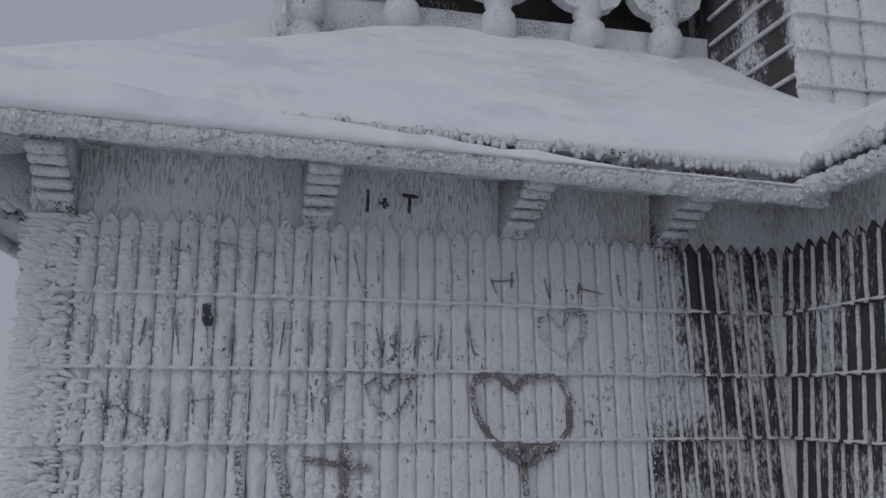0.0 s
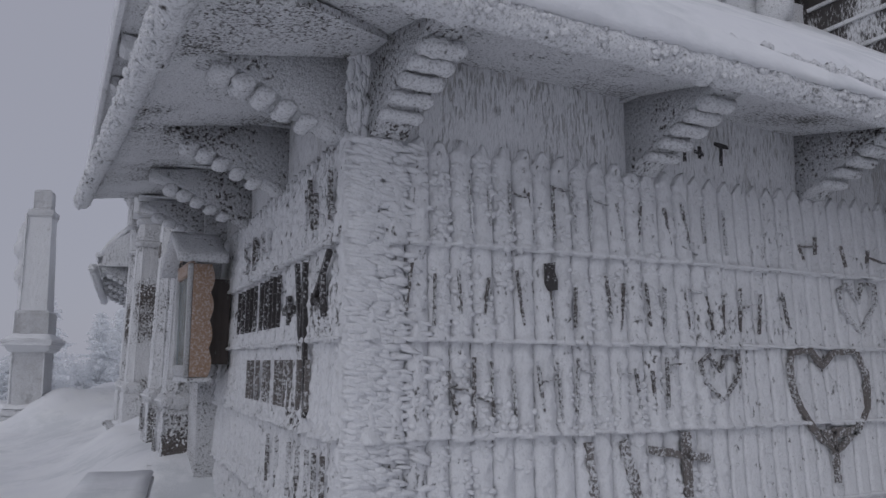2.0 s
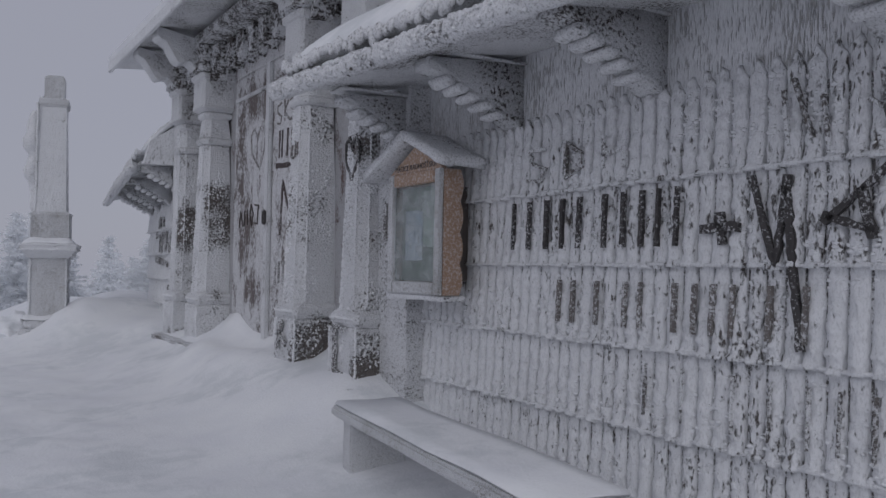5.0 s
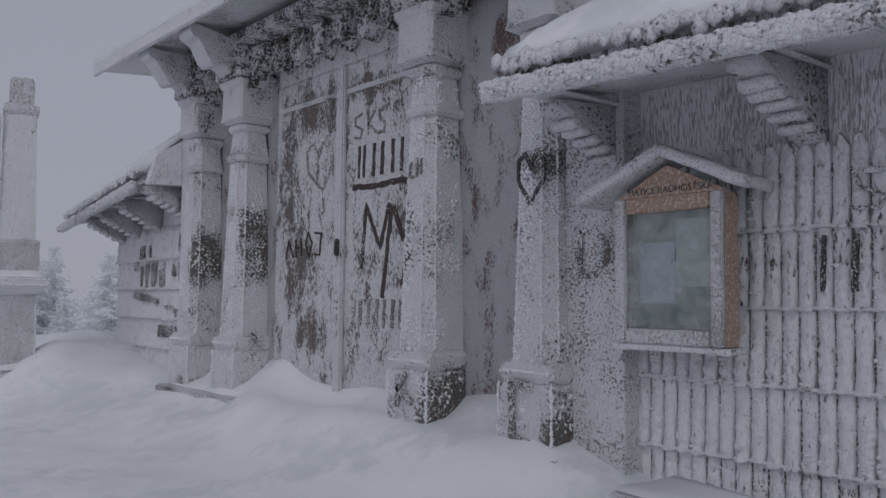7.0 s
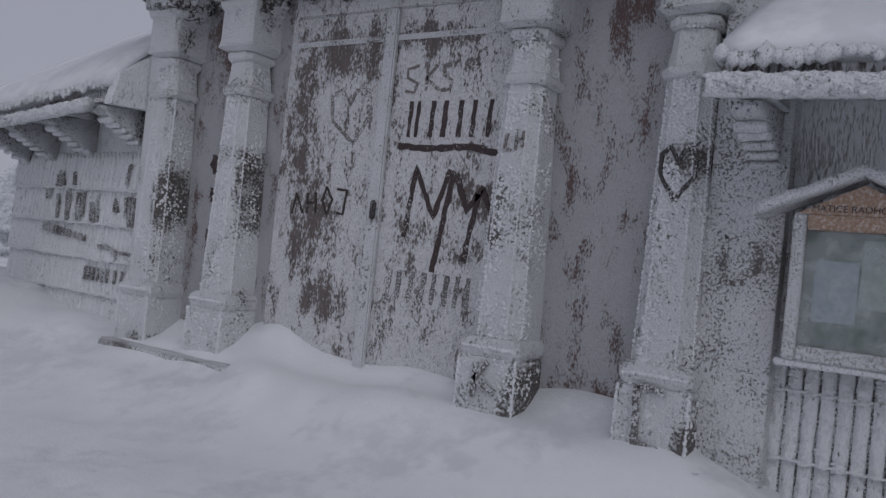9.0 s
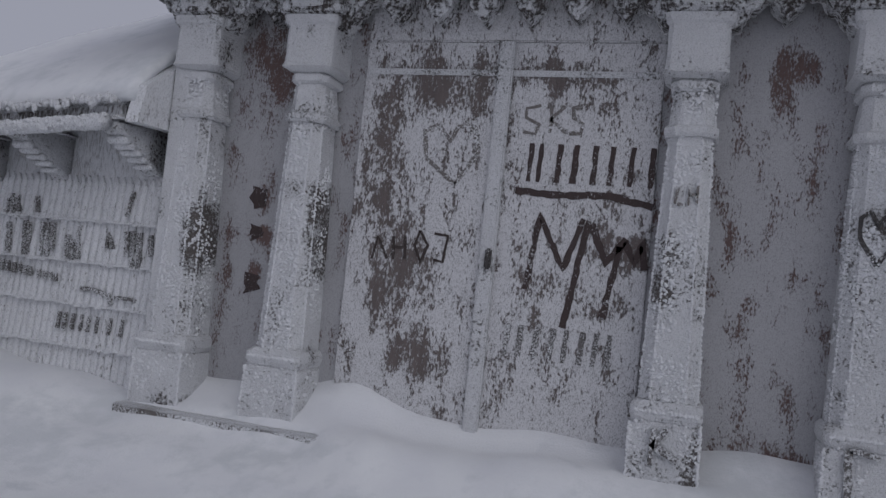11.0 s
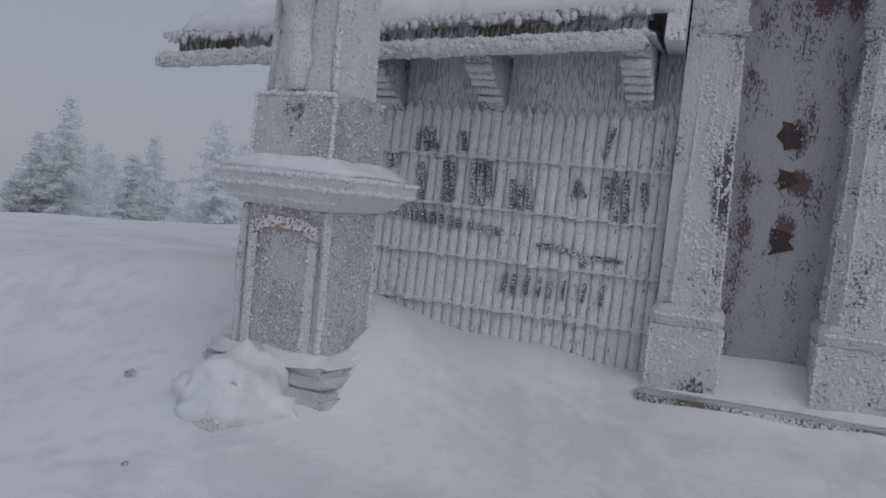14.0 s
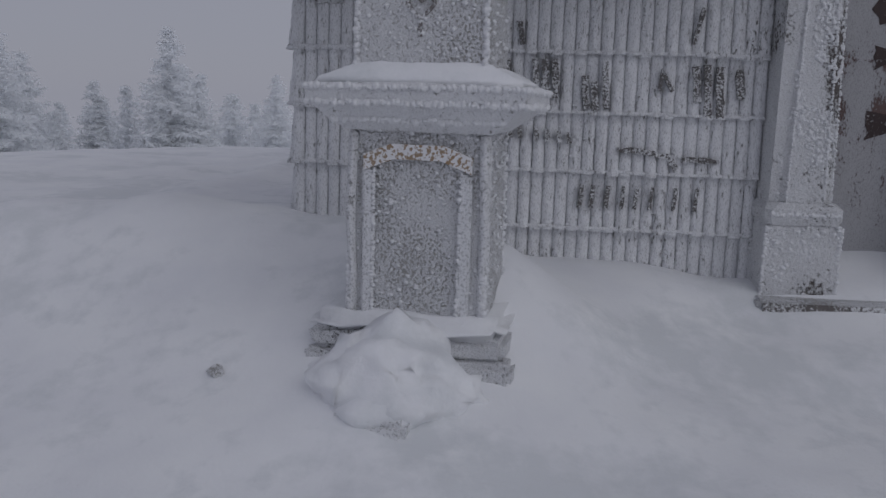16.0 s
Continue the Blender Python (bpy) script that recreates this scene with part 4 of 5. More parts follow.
# round marks rubbed bare on the panel between the columns
for i, (y, z, h) in enumerate(((7.31, 1.52, 0.07), (7.30, 1.28, 0.04), (7.30, 0.93, 0.06))):
    scraped(bpy.data.objects["wall_portal_far"], [[(y, z + h), (y + 0.01, z), (y - 0.01, z - h)]], 0.115, 0.004, SCRAPED_RED, "mark rubbed down to dark brown paint", 38 + i).location.x = 0.12
# far front wall
scraped(WALL_C, [[(u - 7.92, b), (u - 7.94, a)] for u, a, b in ((9.22, 1.02, 1.28), (9.18, 1.04, 1.27), (9.04, 1.03, 1.28), (8.99, 1.03, 1.28), (8.94, 1.08, 1.28), (8.78, 1.03, 1.2), (8.73, 1.02, 1.17), (8.68, 1.03, 1.28), (8.22, 1.08, 1.26), (8.16, 1.0, 1.27), (8.10, 1.0, 1.26), (8.0, 1.1, 1.25), (9.39, 1.03, 1.26), (9.62, 1.21, 1.30), (9.58, 1.23, 1.30), (9.39, 1.34, 1.48), (9.34, 1.35, 1.47), (9.13, 1.35, 1.47))], 0.036, 0.061, SCRAPED_DIM, "dark bars scraped between two courses", 41).location = (0, 0.07, -0.065)
scraped(WALL_C, [[(u, 0.99 - 0.11 * (1.7 - u)), (u - 0.008, 0.90 - 0.07 * (1.7 - u))] for u in (1.69, 1.63, 1.57, 1.52, 1.48, 1.43, 1.36, 1.30, 1.24, 1.19, 1.10, 1.04, 0.98, 0.93)] + [[(0.67, 0.825), (0.53, 0.814), (0.40, 0.795), (0.36, 0.73)], [(0.335, 0.782), (0.146, 0.776)]], 0.028, 0.063, SCRAPED_DIM, "dark smear under a course", 42).location = (0, 0.07, -0.065)
scraped(WALL_C, [[(1.51, 1.44), (1.5, 1.34), (1.54, 1.34)], [(1.45, 1.33), (1.44, 1.46), (1.37, 1.35)], [(0.47, 1.13), (0.47, 1.24), (0.41, 1.13)], [(0.28, 1.55), (0.32, 1.37)]], 0.022, 0.062, SCRAPED_DIM, "small dark letters scraped in frost", 43).location = (0, 0.07, -0.065)
scraped(WALL_C, bars((0.84, 0.78, 0.70, 0.62, 0.55, 0.47, 0.35, 0.24), 0.51, 0.63), 0.022, 0.062, SCRAPED_DIM, "row of short bars scraped in frost", 44).location = (0, 0.07, -0.065)
# columns
COLUMNS = [o for o in bpy.data.objects if o.name.split(".")[0] == "column"]
COLUMNS.sort(key=lambda o: o.location.y)
SHIFT = -0.226
k = scraped(COLUMNS[1], [[(0.06, 0.39), (0.07, 0.19)], [(-0.02, 0.4), (0.06, 0.3), (-0.09, 0.23)]], 0.036, 0.016, SCRAPED_DIM, "letter K rubbed in the frost", 51)
k.location.x = SHIFT
k = scraped(COLUMNS[1], [[(0.05, 1.72), (0.06, 1.63), (0.01, 1.62)], [(-0.02, 1.74), (-0.02, 1.62)], [(-0.07, 1.73), (-0.07, 1.63)], [(-0.02, 1.68), (-0.07, 1.68)]], 0.018, 0.012, SCRAPED_PALE, "letters L H rubbed in the frost", 52)
k.location.x = -0.146
k = scraped(COLUMNS[0], [[(0.0, 1.37), (0.10, 1.51), (0.10, 1.61), (0.05, 1.65), (0.0, 1.57), (-0.05, 1.65), (-0.10, 1.6), (-0.10, 1.5), (0.0, 1.37)]], 0.024, 0.012, SCRAPED, "heart scraped in the rime", 53)
k.location.x = -0.148
k = scraped(COLUMNS[0], [[(0.08, 0.42), (0.07, 0.12), (-0.08, 0.1)], [(0.08, 0.42), (-0.08, 0.4)]], 0.036, 0.014, SCRAPED_DIM, "square letter rubbed in the frost", 54)
k.location.x = SHIFT


# ---- notice box on the front wall ----
def notice_box():
    nb = thing("notice_box", "small wooden notice box with glazed front and gabled lid, frosted", "notice box", pose(0.08, 2.672, 0.745) @ Matrix.Scale(0.94, 4) @ pose(0, -2.616, -0.795))
    part("back_board", box(-0.20, -0.19, 2.316, 2.844, 0.70, 1.42), WOOD, nb)
    for y in (2.42, 2.70):
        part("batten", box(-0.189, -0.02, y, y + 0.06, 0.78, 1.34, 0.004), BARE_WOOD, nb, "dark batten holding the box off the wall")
    # scalloped side boards
    for y in (2.285, 2.845):
        wav = [(-0.172 + 0.022 * abs(math.sin(math.pi * i / 6 * 1.0)), 0.70 + 0.72 * i / 24) for i in range(25)]
        out = wav + [(-0.285, 1.42), (-0.285, 0.70)]
        part("side_board", prism(out, "y", y, y + 0.03), WOOD, nb, "varnished brown side board with wavy edge")
    part("bottom_board", box(-0.30, -0.15, 2.25, 2.91, 0.665, 0.698, 0.006, 2, 0.006), RIME, nb)
    fr = part("frame", box(-0.315, -0.287, 2.285, 2.345, 0.70, 1.42, 0.006, 2, 0.005), RIME_STONE, nb)
    part("frame", box(-0.315, -0.287, 2.81, 2.875, 0.70, 1.42, 0.006, 2, 0.004), RIME_STONE, nb)
    part("frame", box(-0.3145, -0.287, 2.347, 2.808, 0.70, 0.775, 0.006, 2, 0.006), RIME_STONE, nb)
    part("frame", box(-0.3145, -0.287, 2.347, 2.808, 1.345, 1.42, 0.006, 2, 0.004), WOOD, nb)
    part("pane", box(-0.296, -0.292, 2.345, 2.81, 0.774, 1.346), GLASS, nb, "fogged glass pane with frost at its edges")
    for y0, y1, z0, z1, mat, words in ((2.35, 2.81, 0.78, 1.34, PAPER_GREEN, "dark green printed sheet"), (2.57, 2.765, 0.90, 1.20, PAPER_BLUE, "pale blue notice"), (2.37, 2.56, 0.98, 1.31, PAPER_GREY, "grey-white notice")):
        x = -0.245 if mat is PAPER_GREEN else -0.250
        part("paper", box(x, x + 0.003, y0, y1, z0, z1), mat, nb, words)
    gable = part("gable", prism([(2.26, 1.422), (2.86, 1.422), (2.57, 1.57)], "x", -0.31, -0.28), WOOD, nb, "varnished gable board with carved words")
    txt = bpy.data.curves.new("lettering", "FONT")
    txt.body, txt.size, txt.align_x, txt.extrude = "MATICE RADHOŠŤSKÁ", 0.046, "CENTER", 0.001
    t_ob = new("lettering", txt)
    t_ob.data.materials.append(SCRAPED)
    t_ob.matrix_world = Matrix(((0, 0, -1, -0.3115), (-1, 0, 0, 2.56), (0, 1, 0, 1.436), (0, 0, 0, 1)))
    t_ob.parent = nb
    for s, (a, b) in enumerate((((2.14, 1.415), (2.57, 1.605)), ((3.06, 1.395), (2.57, 1.605)))):
        (u0, w0), (u1, w1) = a, b
        bm = prism([(u0, w0), (u0, w0 + 0.055), (u1, w1 + 0.055), (u1, w1)], "x", -0.40, -0.10)
        bmesh.ops.subdivide_edges(bm, edges=[e for e in bm.edges if e.calc_length() > 0.2], cuts=5, use_grid_fill=True)
        rough(bm, 0.010, s, 18)
        part("roof_board", bm, RIME, nb, "roof board thick with rime", smooth=True)


notice_box()


# ---- bench under the notice box ----
def bench():
    be = thing("bench", "plain wooden bench half buried in snow, coated in rime", "bench", pose(-0.66, 1.58, 0, 0, 0, -8.0))
    part("seat", box(-0.19, 0.19, -1.0, 1.0, 0.035, 0.09, 0.012, 4, 0.008), RIME_STONE, be)
    part("seat_snow", box(-0.175, 0.185, -0.98, 0.98, 0.088, 0.112, 0.01, 4, 0.012, 3), SNOW, be, "thin frozen snow on the seat", smooth=True)
    for y in (-0.86, 0.86):
        part("leg", box(-0.15, 0.15, y - 0.06, y + 0.06, -0.75, 0.036, 0.01, 3, 0.008), RIME_STONE, be)


bench()


# ---- stone cross with its pedestal ----
def tapered(levels, cuts=2, jitter=0.006, seed=0):
    """A stack of rectangles (z, half x, half y)."""
    bm = bmesh.new()
    loops = [[bm.verts.new((sx * hx, sy * hy, z)) for sx, sy in ((-1, -1), (1, -1), (1, 1), (-1, 1))] for z, hx, hy in levels]
    for a, b in zip(loops, loops[1:]):
        for i in range(4):
            j = (i + 1) % 4
            bm.faces.new((a[i], a[j], b[j], b[i]))
    bm.faces.new(loops[0]), bm.faces.new(loops[-1])
    bmesh.ops.recalc_face_normals(bm, faces=bm.faces[:])
    bmesh.ops.subdivide_edges(bm, edges=[e for e in bm.edges if e.calc_length() > 0.1], cuts=cuts, use_grid_fill=True)
    rough(bm, jitter, seed, 16)
    return bm


def stone_cross():
    cr = thing("stone_cross", "tall stone wayside cross shaft on a moulded pedestal, frosted white", "monument", pose(-1.145, 9.575, -0.085, 0, 0, -12.0))
    part("pedestal", tapered([(-0.3, 0.25, 0.31), (0.02, 0.25, 0.31), (0.05, 0.200, 0.262), (0.94, 0.190, 0.252), (0.95, 0.205, 0.265)], 5), RIME_STONE, cr)
    for y in (-0.185, 0.185):
        part("panel_strip", box(-0.218, -0.190, y - 0.022, y + 0.022, 0.05, 0.80, 0.008, 3, 0.006), RIME, cr)
    part("panel_strip", prism([(-0.205, 0.80), (-0.205, 0.86), (-0.1, 0.90), (0.1, 0.90), (0.205, 0.86), (0.205, 0.80), (0.09, 0.845), (-0.09, 0.845)], "x", -0.216, -0.188), RUST, cr, "rust-stained arched moulding")
    for sy in (-1, 1):
        part("edge_rime", box(-0.215, -0.18, sy * 0.253 - 0.018, sy * 0.253 + 0.018, 0.02, 0.94, 0.006, 6, 0.014, 4), RIME, cr, "comb of rime on the pedestal edge", smooth=True)
    part("cornice", tapered([(0.95, 0.215, 0.275), (0.985, 0.25, 0.325), (1.03, 0.275, 0.375), (1.05, 0.295, 0.40), (1.10, 0.300, 0.405), (1.115, 0.285, 0.39)], 3, 0.010), RIME_MOULD, cr, "moulded cornice with overhanging rime")
    part("cornice_snow", tapered([(1.115, 0.28, 0.38), (1.14, 0.26, 0.355), (1.20, 0.20, 0.22), (1.21, 0.12, 0.12)], 4, 0.012), SNOW, cr, "snow lying on the cornice", smooth=True)
    part("block", tapered([(1.15, 0.21, 0.240), (1.46, 0.205, 0.235), (1.50, 0.18, 0.21)], 4), RIME_STONE, cr)
    part("shaft", tapered([(1.50, 0.168, 0.200), (2.76, 0.138, 0.16)], 9), RIME_MOULD, cr)
    for sy in (-1, 1):
        part("edge_rime", box(-0.178, -0.15, sy * 0.182 - 0.015, sy * 0.182 + 0.015, 1.5, 2.8, 0.005, 7, 0.012, 6), RIME, cr, "comb of rime on the shaft edge", smooth=True)
    part("collar", tapered([(2.76, 0.145, 0.165), (2.79, 0.160, 0.180), (2.85, 0.160, 0.180), (2.87, 0.13, 0.145)], 2), RIME_STONE, cr)
    part("cap", tapered([(2.87, 0.11, 0.12), (3.12, 0.11, 0.12), (3.15, 0.085, 0.09)], 3), RIME_STONE, cr)
    # heart mark on the block
    mark = scraped(cr, [[(0.0, 1.28), (0.0, 1.34), (0.05, 1.39), (0.04, 1.43), (0.0, 1.40), (-0.04, 1.43), (-0.05, 1.39), (0.0, 1.34)]], 0.014, 0.006, SCRAPED_PALE, "small heart rubbed in the frost", 61)
    mark.location.x = -0.209
    bm = bmesh.new()
    bmesh.ops.create_icosphere(bm, subdivisions=4, radius=1)
    bmesh.ops.transform(bm, matrix=Matrix.Translation((-0.36, 0.03, 0.03)) @ Matrix.Diagonal((0.27, 0.31, 0.23, 1)), verts=bm.verts[:])
    rough(bm, 0.08, 11, 6)
    rough(bm, 0.045, 12, 15)
    for z0, z1, k in ((-0.35, 0.125, 0.0), (0.128, 0.215, 0.03)):
        part("plinth", box(-0.300 + k, 0.30, -0.385 + k, 0.415 - k, z0, z1, 0.02, 6, 0.026, 9), RIME_PLINTH, cr, "layered stone plinth, dark where the snow has fallen away")
    part("snow_mound", bm, SNOW, cr, "lumpy mound of frozen snow over the foot stones", smooth=True)
    bm = box(-0.290, 0.30, -0.350, 0.395, 0.185, 0.275, 0.04, 6, 0.028, 5)
    part("plinth_snow", bm, SNOW, cr, "snow lying on the plinth", smooth=True)
    # foot stones with snow caps
    for x, y, sx, sy, z0, z1 in ((-0.60, 0.02, 0.09, 0.13, -0.42, 0.03),):
        st = part("foot_stone", box(x - sx, x + sx, y - sy, y + sy, z0, z1, 0.02, 2, 0.010, 5), RIME, cr, "rough foot stone of the pedestal")
        bm = bmesh.new()
        bmesh.ops.create_icosphere(bm, subdivisions=3, radius=1)
        bmesh.ops.transform(bm, matrix=Matrix.Translation((x + 0.02, y, z1 - 0.01)) @ Matrix.Diagonal((sx * 1.25, sy * 1.25, 0.055, 1)), verts=bm.verts[:])
        rough(bm, 0.03, 7, 9)
        part("snow_cap", bm, SNOW, st, "lump of frozen snow", smooth=True)
    return cr


def rust_build(k):
    frost = k["ramp"](k["noise"](70, 5), 0.44, 0.5)
    return k["mix"](frost, k["mix"](k["noise"](12, 3), (0.34, 0.20, 0.09), (0.30, 0.27, 0.22)), (0.74, 0.74, 0.75))


RIME_PLINTH = material("rimed_plinth_stone", rime_build(0.80, wood=(0.10, 0.095, 0.09), grain=70, depth=0.016, patchy=0.4, thin=0.6), 0.75)
RUST = material("rust_stained_frost", rust_build, 0.8)
CROSS = stone_cross()


def statue():
    """A plain elongated figure shape on the shaft's front, under rime."""
    bm = bmesh.new()
    loops = []
    for k in range(40):
        s = k / 39
        z = 1.50 + 1.22 * s
        r = float(np.interp(s, (0, 0.1, 0.28, 0.42, 0.54, 0.64, 0.8, 0.92, 1), (0.03, 0.045, 0.045, 0.075, 0.055, 0.095, 0.08, 0.06, 0.03)))
        cx = -0.185 - float(np.interp(s, (0, 0.2, 0.42, 0.56, 0.7, 1), (0.0, 0.005, 0.055, 0.01, 0.04, 0.02)))
        ring = []
        for i in range(14):
            a = math.tau * i / 14
            n = 1 + 0.32 * noise.noise((math.cos(a) * 1.5, math.sin(a) * 1.5, z * 9)) + 0.25 * noise.noise((math.cos(a) * 3, math.sin(a) * 3, z * 24))
            r_full = r * 1.25
            ring.append(bm.verts.new((cx + r_full * n * math.cos(a), 0.02 + r_full * n * 1.1 * math.sin(a), z)))
        loops.append(ring)
    for a, b in zip(loops, loops[1:]):
        for i in range(14):
            j = (i + 1) % 14
            bm.faces.new((a[i], a[j], b[j], b[i]))
    bm.faces.new(loops[0]), bm.faces.new(loops[-1])
    bmesh.ops.recalc_face_normals(bm, faces=bm.faces[:])
    ob = part("statue", bm, RIME, smooth=True)
    ob.matrix_world = pose(-1.145, 9.575, -0.085, 0, 0, -12.0)
    tagged(ob, "slender statue fixed to the cross shaft, lost under rime", "statue")


statue()


# ---- grains and combs of rime standing on walls, columns and edges ----
def grains(parent, poses, label):
    tagged(part("rime_grains", blobs("rime_grains", poses, RIME_CLEAN), None, parent, label), label, kind="stuff")


def grain_pose(x, y, z, rnd, small, large, stretch=1.6):
    s = rnd.uniform(small, large)
    return (Matrix.Translation((x, y, z)) @ Euler((rnd.uniform(-0.5, 0.5), rnd.uniform(-0.5, 0.5), rnd.uniform(-0.5, 0.5))).to_matrix().to_4x4()
            @ Matrix.Diagonal((s, s * rnd.uniform(0.8, stretch), s * rnd.uniform(0.7, 1.3), 1)))


def wall_grains(wall, length, rows, width, y0, y1, count, small, large, seed, cut=-0.15, stretch=1.6):
    rnd = random.Random(seed)
    width = length / round(length / width)
    poses = []
    while len(poses) < count:
        c = rnd.randrange(len(rows) - 1)
        w, u, y = rnd.random(), rnd.uniform(0.08, 0.92), rnd.uniform(y0, y1)
        y = (math.floor(y / width) + u) * width
        z = rows[c + 1] + w * (rows[c] - rows[c + 1]) * 0.92
        if noise.noise((y * 3.0, z * 3.0, seed)) + 0.5 * noise.noise((y * 9, z * 9, seed)) < cut:
            continue
        x = -(0.004 + min(0.032, 0.27 * width) * math.sin(math.pi * u) ** 0.7 * (1 - 0.35 * w) + 0.026 * (1 - w))
        poses.append(grain_pose(x, y, z, rnd, small, large, stretch))
    grains(wall, poses, "granular white rime on the shingles")


wall_grains(WALL_S, INNER_X, ROWS_A[:-1], 0.112, 0.12, 2.0, 2200, 0.008, 0.019, 71, 0.0, 1.9)
wall_grains(WALL_S, INNER_X, ROWS_A[:-1], 0.112, 1.6, 3.9, 1500, 0.004, 0.009, 72)
wall_grains(WALL_F, 3.24, ROWS_A, 0.078, 0.05, 3.2, 4200, 0.005, 0.012, 73, 0.0)
wall_grains(WALL_C, 2.5, ROWS_C, 0.066, 0.03, 2.47, 3000, 0.004, 0.008, 74, -0.05)


def comb(a, b, step, size, rnd):
    """Knobs along an edge from a to b."""
    a, b = Vector(a), Vector(b)
    n = int((b - a).length / step)
    return [grain_pose(*(a.lerp(b, (k + rnd.random()) / n) + Vector([rnd.uniform(-0.4, 0.4) * size for _ in range(3)])), rnd, 0.6 * size, 1.15 * size, 1.3) for k in range(n)]


def column_grains(col, seed):
    rnd = random.Random(seed)
    poses = []
    while len(poses) < 1500:
        z = rnd.uniform(0.05, 2.3)
        h = 0.207 if z < 0.42 else 0.18 - 0.047 * (z - 0.53) / 1.48 if z < 2.0 else 0.135
        c = 0.01 if z < 0.42 else 0.07
        k = rnd.random()
        if k < 0.45:
            x, y = -h, rnd.uniform(-h + c, h - c)
        elif k < 0.62:
            f, s = rnd.random(), rnd.choice((-1, 1))
            x, y = -h + c * f, s * (h - c + c * f)
        else:
            x, y = rnd.uniform(-h + c, 0.12), rnd.choice((-1, 1)) * h
        if noise.noise((x * 6 + seed, y * 6, z * 4)) < -0.05:
            continue
        poses.append(grain_pose(x, y, z, rnd, 0.005, 0.012))
    for s in (-1, 1):
        poses += comb((-0.21, s * 0.21, 0.0), (-0.207, s * 0.207, 0.41), 0.010, 0.011, rnd)
        poses += comb((-0.176, s * 0.104, 0.54), (-0.132, s * 0.073, 2.0), 0.010, 0.009, rnd)
        poses += comb((-0.104, s * 0.176, 0.54), (-0.073, s * 0.132, 2.0), 0.010, 0.009, rnd)
    poses += comb((-0.216, -0.19, 0.475), (-0.216, 0.19, 0.475), 0.009, 0.012, rnd)
    grains(col, poses, "granular white rime on the column")


for i, col in enumerate(COLUMNS):
    column_grains(col, i + 81)


def cross_grains():
    rnd = random.Random(91)
    poses = []
    for s in (-1, 1):
        poses += comb((-0.202, s * 0.264, 0.02), (-0.192, s * 0.254, 0.94), 0.007, 0.014, rnd)
        poses += comb((0.198, s * 0.262, 0.05), (0.190, s * 0.252, 0.94), 0.009, 0.011, rnd)
        poses += comb((-0.212, s * 0.165, 0.06), (-0.212, s * 0.165, 0.80), 0.010, 0.010, rnd)
        poses += comb((-0.21, s * 0.24, 1.16), (-0.206, s * 0.236, 1.48), 0.008, 0.012, rnd)
        poses += comb((-0.168, s * 0.20, 1.5), (-0.138, s * 0.16, 2.86), 0.008, 0.012, rnd)
        for z, hx, hy in ((1.045, 0.293, 0.397), (1.10, 0.300, 0.405)):
            poses += comb((-hx, s * hy, z), (hx, s * hy, z), 0.009, 0.013, rnd)
    for z, hx, hy in ((0.985, 0.25, 0.325), (1.045, 0.293, 0.397), (1.10, 0.300, 0.405), (1.48, 0.20, 0.23)):
        for s in (-1, 1):
            poses += comb((s * hx, -hy, z), (s * hx, hy, z), 0.009, 0.013, rnd)
    for _ in range(1500):
        z = rnd.uniform(0.1, 2.8)
        hx, hy = (0.199, 0.261) if z < 0.94 else (0.21, 0.24) if z < 1.48 else (0.168 - 0.022 * (z - 1.5), 0.20 - 0.029 * (z - 1.5))
        if rnd.random() < 0.5:
            poses.append(grain_pose(-hx, rnd.uniform(-hy, hy), z, rnd, 0.004, 0.009))
        else:
            poses.append(grain_pose(rnd.uniform(-hx, hx), rnd.choice((-1, 1)) * hy, z, rnd, 0.004, 0.009))
    grains(CROSS, poses, "combs and grains of white rime on the stone")


cross_grains()


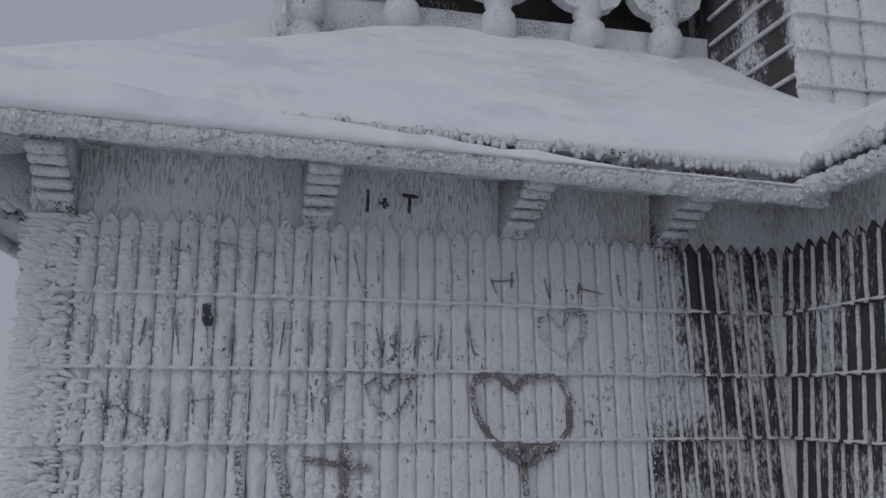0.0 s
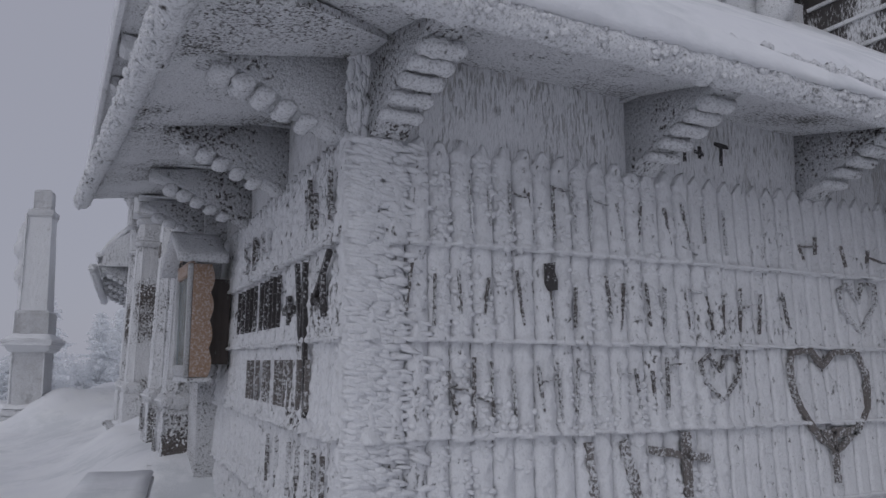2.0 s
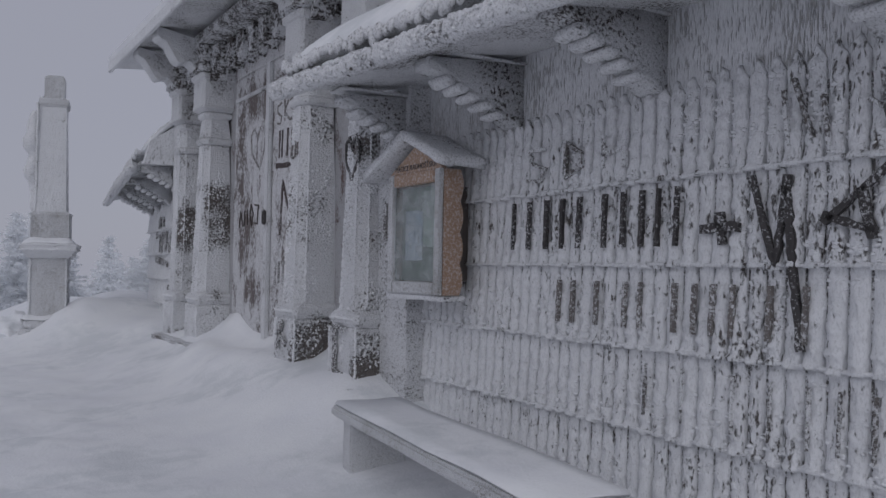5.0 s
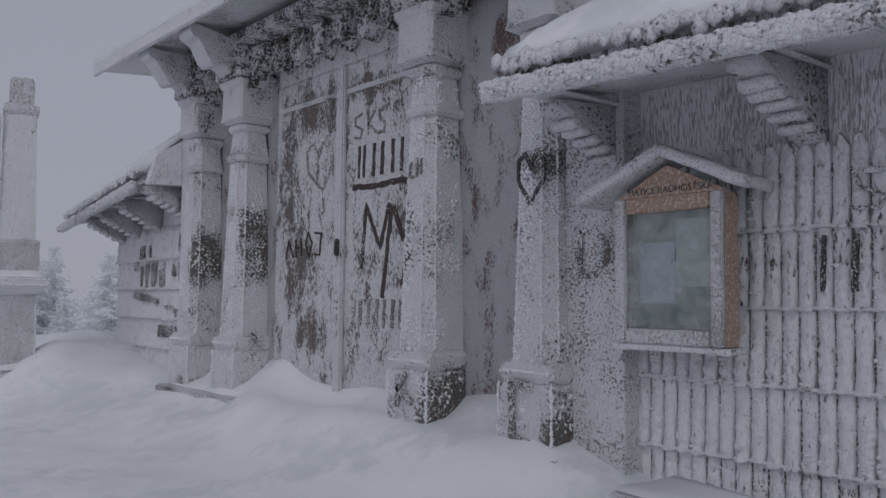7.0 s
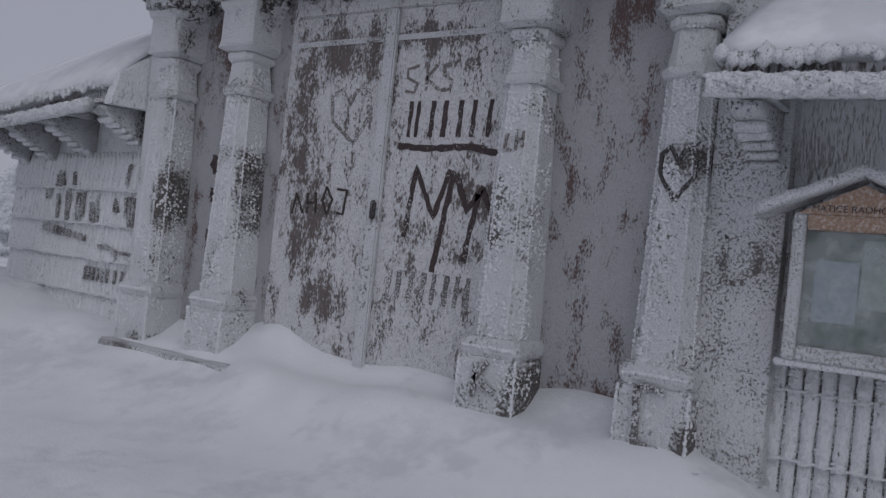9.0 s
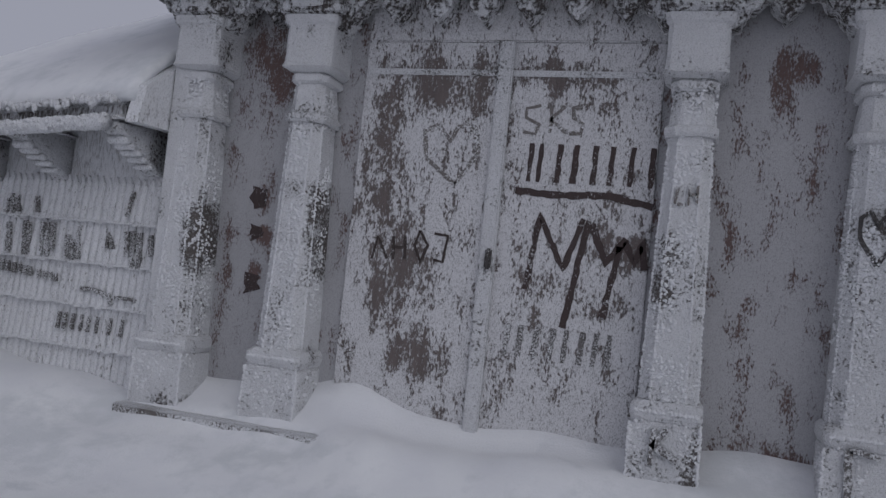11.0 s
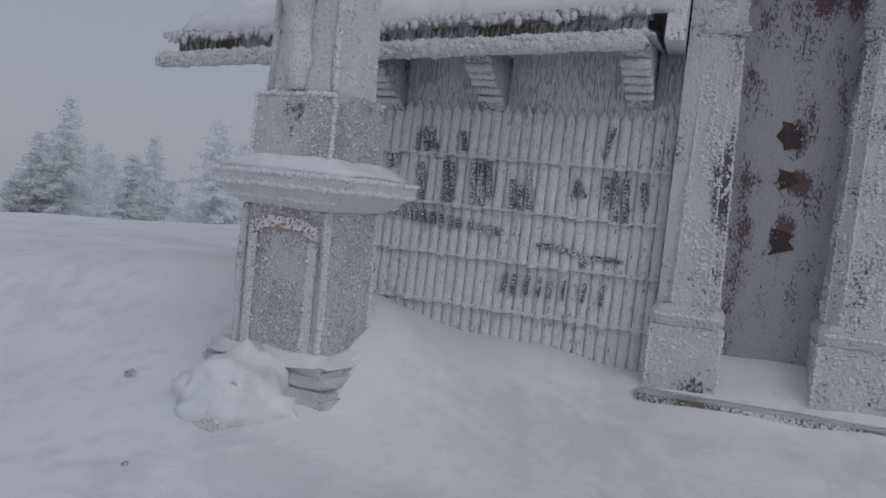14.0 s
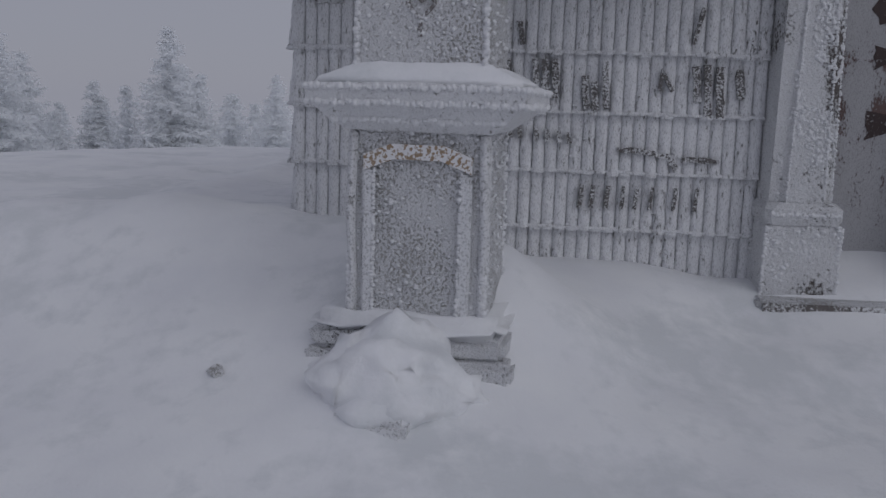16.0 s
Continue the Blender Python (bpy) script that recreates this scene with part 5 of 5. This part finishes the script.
# ---- upper gallery behind the side roof ----
def gallery():
    ga = thing("gallery", "open wooden gallery with turned posts, dark inside, crusted with rime", "gallery", NEAR, kind="structure")
    part("floor_beam", box(1.3, 5.95, 2.3, 2.94, 3.6, 4.1, 0.02, 3, 0.01), RIME_BOARD, ga)
    for i, x in enumerate((1.55, 2.5, 3.5, 4.47, 5.36)):
        prof = [(3.95, 0.16), (4.15, 0.17), (4.25, 0.10), (4.30, 0.17), (4.42, 0.19), (4.54, 0.17), (4.60, 0.12), (4.66, 0.15), (4.9, 0.13), (5.9, 0.12)]
        bm = bmesh.new()
        loops = [[bm.verts.new((x + r * math.cos(math.tau * q / 12), 2.42 + r * math.sin(math.tau * q / 12), z)) for q in range(12)] for z, r in prof]
        for a, b in zip(loops, loops[1:]):
            for q in range(12):
                w = (q + 1) % 12
                bm.faces.new((a[q], a[w], b[w], b[q]))
        bm.faces.new(loops[0]), bm.faces.new(loops[-1])
        bmesh.ops.recalc_face_normals(bm, faces=bm.faces[:])
        rough(bm, 0.015, i, 10)
        part("post", bm, RIME, ga, smooth=True)
        # arch braces on both sides of the post
        for s in (-1, 1):
            out = [(x + s * 0.10, 5.3), (x + s * 0.10, 4.70)] + [(x + s * (0.14 + 0.30 * math.sin(a)), 4.72 + 0.36 * (1 - math.cos(a))) for a in [radians(15 * q) for q in range(1, 7)]] + [(x + s * 0.45, 5.3)]
            bm = prism(out, "y", 2.36, 2.50)
            bmesh.ops.subdivide_edges(bm, edges=bm.edges[:], cuts=1)
            rough(bm, 0.02, i * 2 + s, 14)
            part("arch_brace", bm, RIME_SOFFIT, ga)
    part("parapet", box(1.4, 5.94, 2.55, 2.62, 4.0, 4.62, 0.01, 3, 0.012), RIME_SOFFIT, ga)
    part("top_beam", box(1.2, 5.95, 2.30, 2.56, 5.25, 6.6, 0.01), RIME_SOFFIT, ga)
    part("corner_pipe", prism([(1.20, 3.9), (1.27, 3.9), (1.60, 6.0), (1.52, 6.0)], "y", 2.24, 2.31), RIME, ga)


gallery()
TOWER = NEAR @ Matrix(((0, 1, 0, 5.93), (1, 0, 0, 1.13), (0, 0, 1, 0), (0, 0, 0, 1)))
shingle_wall("wall_tower", "pale frosted shingle wall of the tower", TOWER, 4.0, [6.2, 5.6, 5.25, 4.9, 4.55, 4.2, 3.85, 3.5, 3.15, 2.8], 0.36, RIME_FINE, 0.004, floor=2.0, seed=9)
tower_side = part("wall_tower_side", box(5.95, 6.15, 1.14, 2.94, 2.0, 6.6), RIME_THIN)
tower_back = part("wall_tower_back", box(6.15, 9.9, 1.30, 2.94, 2.0, 6.6), RIME_BOARD)
tower_side.matrix_world = tower_back.matrix_world = NEAR
tagged(tower_side, "dark boarded side of the tower", "wall", kind="structure")
tagged(tower_back, "frosted tower wall", "wall", kind="structure")
for i in range(9):
    bm = box(5.915, 5.95, 1.14, 2.5, 3.3 + 0.3 * i, 3.34 + 0.3 * i, 0.005, 2, 0.006)
    ob = part("trim", bm, RIME_BOARD)
    ob.matrix_world = NEAR
    tagged(ob, "rimed batten on the tower side", "trim", kind="structure")


# ---- rimed conifers beyond the crest of the hill ----
def tree_kind(seed, height):
    rnd = random.Random(seed)
    bm = bmesh.new()
    bmesh.ops.create_cone(bm, cap_ends=True, segments=7, radius1=0.02 * height, radius2=0.01, depth=height)
    bmesh.ops.translate(bm, verts=bm.verts[:], vec=(0, 0, height / 2))
    trunk = mesh("trunk", bm, TREE_RIME)
    verts, faces = [], []
    z = height * 0.12
    while z < height * 0.98:
        reach = (height - z) * 0.34 * rnd.uniform(0.6, 1.2) + 0.08
        for b in range(5):
            a = rnd.uniform(0, math.tau)
            n = max(2, int(reach / 0.13))
            for q in range(1, n + 1):
                s = q / n
                c = Vector((math.cos(a) * reach * s, math.sin(a) * reach * s, z - 0.30 * reach * s + 0.14 * reach * s * s))
                for _ in range(3):
                    p = c + Vector((rnd.gauss(0, 0.07), rnd.gauss(0, 0.07), rnd.gauss(0, 0.05)))
                    d = Vector((rnd.uniform(-1, 1), rnd.uniform(-1, 1), rnd.uniform(-0.9, 0.2))).normalized() * rnd.uniform(0.16, 0.34)
                    e = d.cross(Vector((rnd.uniform(-1, 1), rnd.uniform(-1, 1), rnd.uniform(-1, 1)))).normalized() * rnd.uniform(0.05, 0.10)
                    k = len(verts)
                    verts += [p - e, p + e, p + d, p + d * 0.4 + e.cross(d).normalized() * 0.04]
                    faces += [(k, k + 1, k + 2), (k, k + 3, k + 2), (k + 1, k + 3, k + 2)]
        z += rnd.uniform(0.14, 0.24)
    me = bpy.data.meshes.new("crown")
    me.from_pydata([tuple(v) for v in verts], [], faces)
    me.materials.append(TREE_RIME)
    return trunk, me


KINDS = [tree_kind(s, h) for s, h in ((1, 6.0), (2, 4.6), (3, 7.2), (4, 3.4))]
rnd = random.Random(12)
for i in range(104):
    ang = radians(18 + 82 * (i + rnd.random() * 0.8) / 104)
    d = rnd.uniform(26, 44)
    x, y = -1.0 + d * math.cos(ang), 7.0 + d * math.sin(ang)
    if x > 2 and y < 14:
        continue
    trunk, crown = KINDS[rnd.randrange(4)]
    tr = thing("conifer", "spruce tree white with rime, paled to stand for fog", "tree", pose(x, y, ground_z(x, y) - 0.1, 0, 0, rnd.uniform(0, 360)) @ Matrix.Diagonal([rnd.uniform(0.75, 1.05)] * 2 + [rnd.uniform(0.55, 0.8), 1]), "trees beyond the hilltop")
    part("trunk", trunk, None, tr)
    part("crown", crown, None, tr)

# small stones showing through the snow
for x, y, r in ((-1.42, 10.35, 0.03), (-2.2, 9.75, 0.014), (-1.9, 11.2, 0.02)):
    bm = bmesh.new()
    bmesh.ops.create_icosphere(bm, subdivisions=2, radius=r)
    rough(bm, r * 0.5, 1, 30)
    st = part("stone", bm, RIME_STONE)
    st.matrix_world = pose(x, y, ground_z(x, y) + r * 0.3)
    tagged(st, "small dark stone poking out of the snow", "stone")
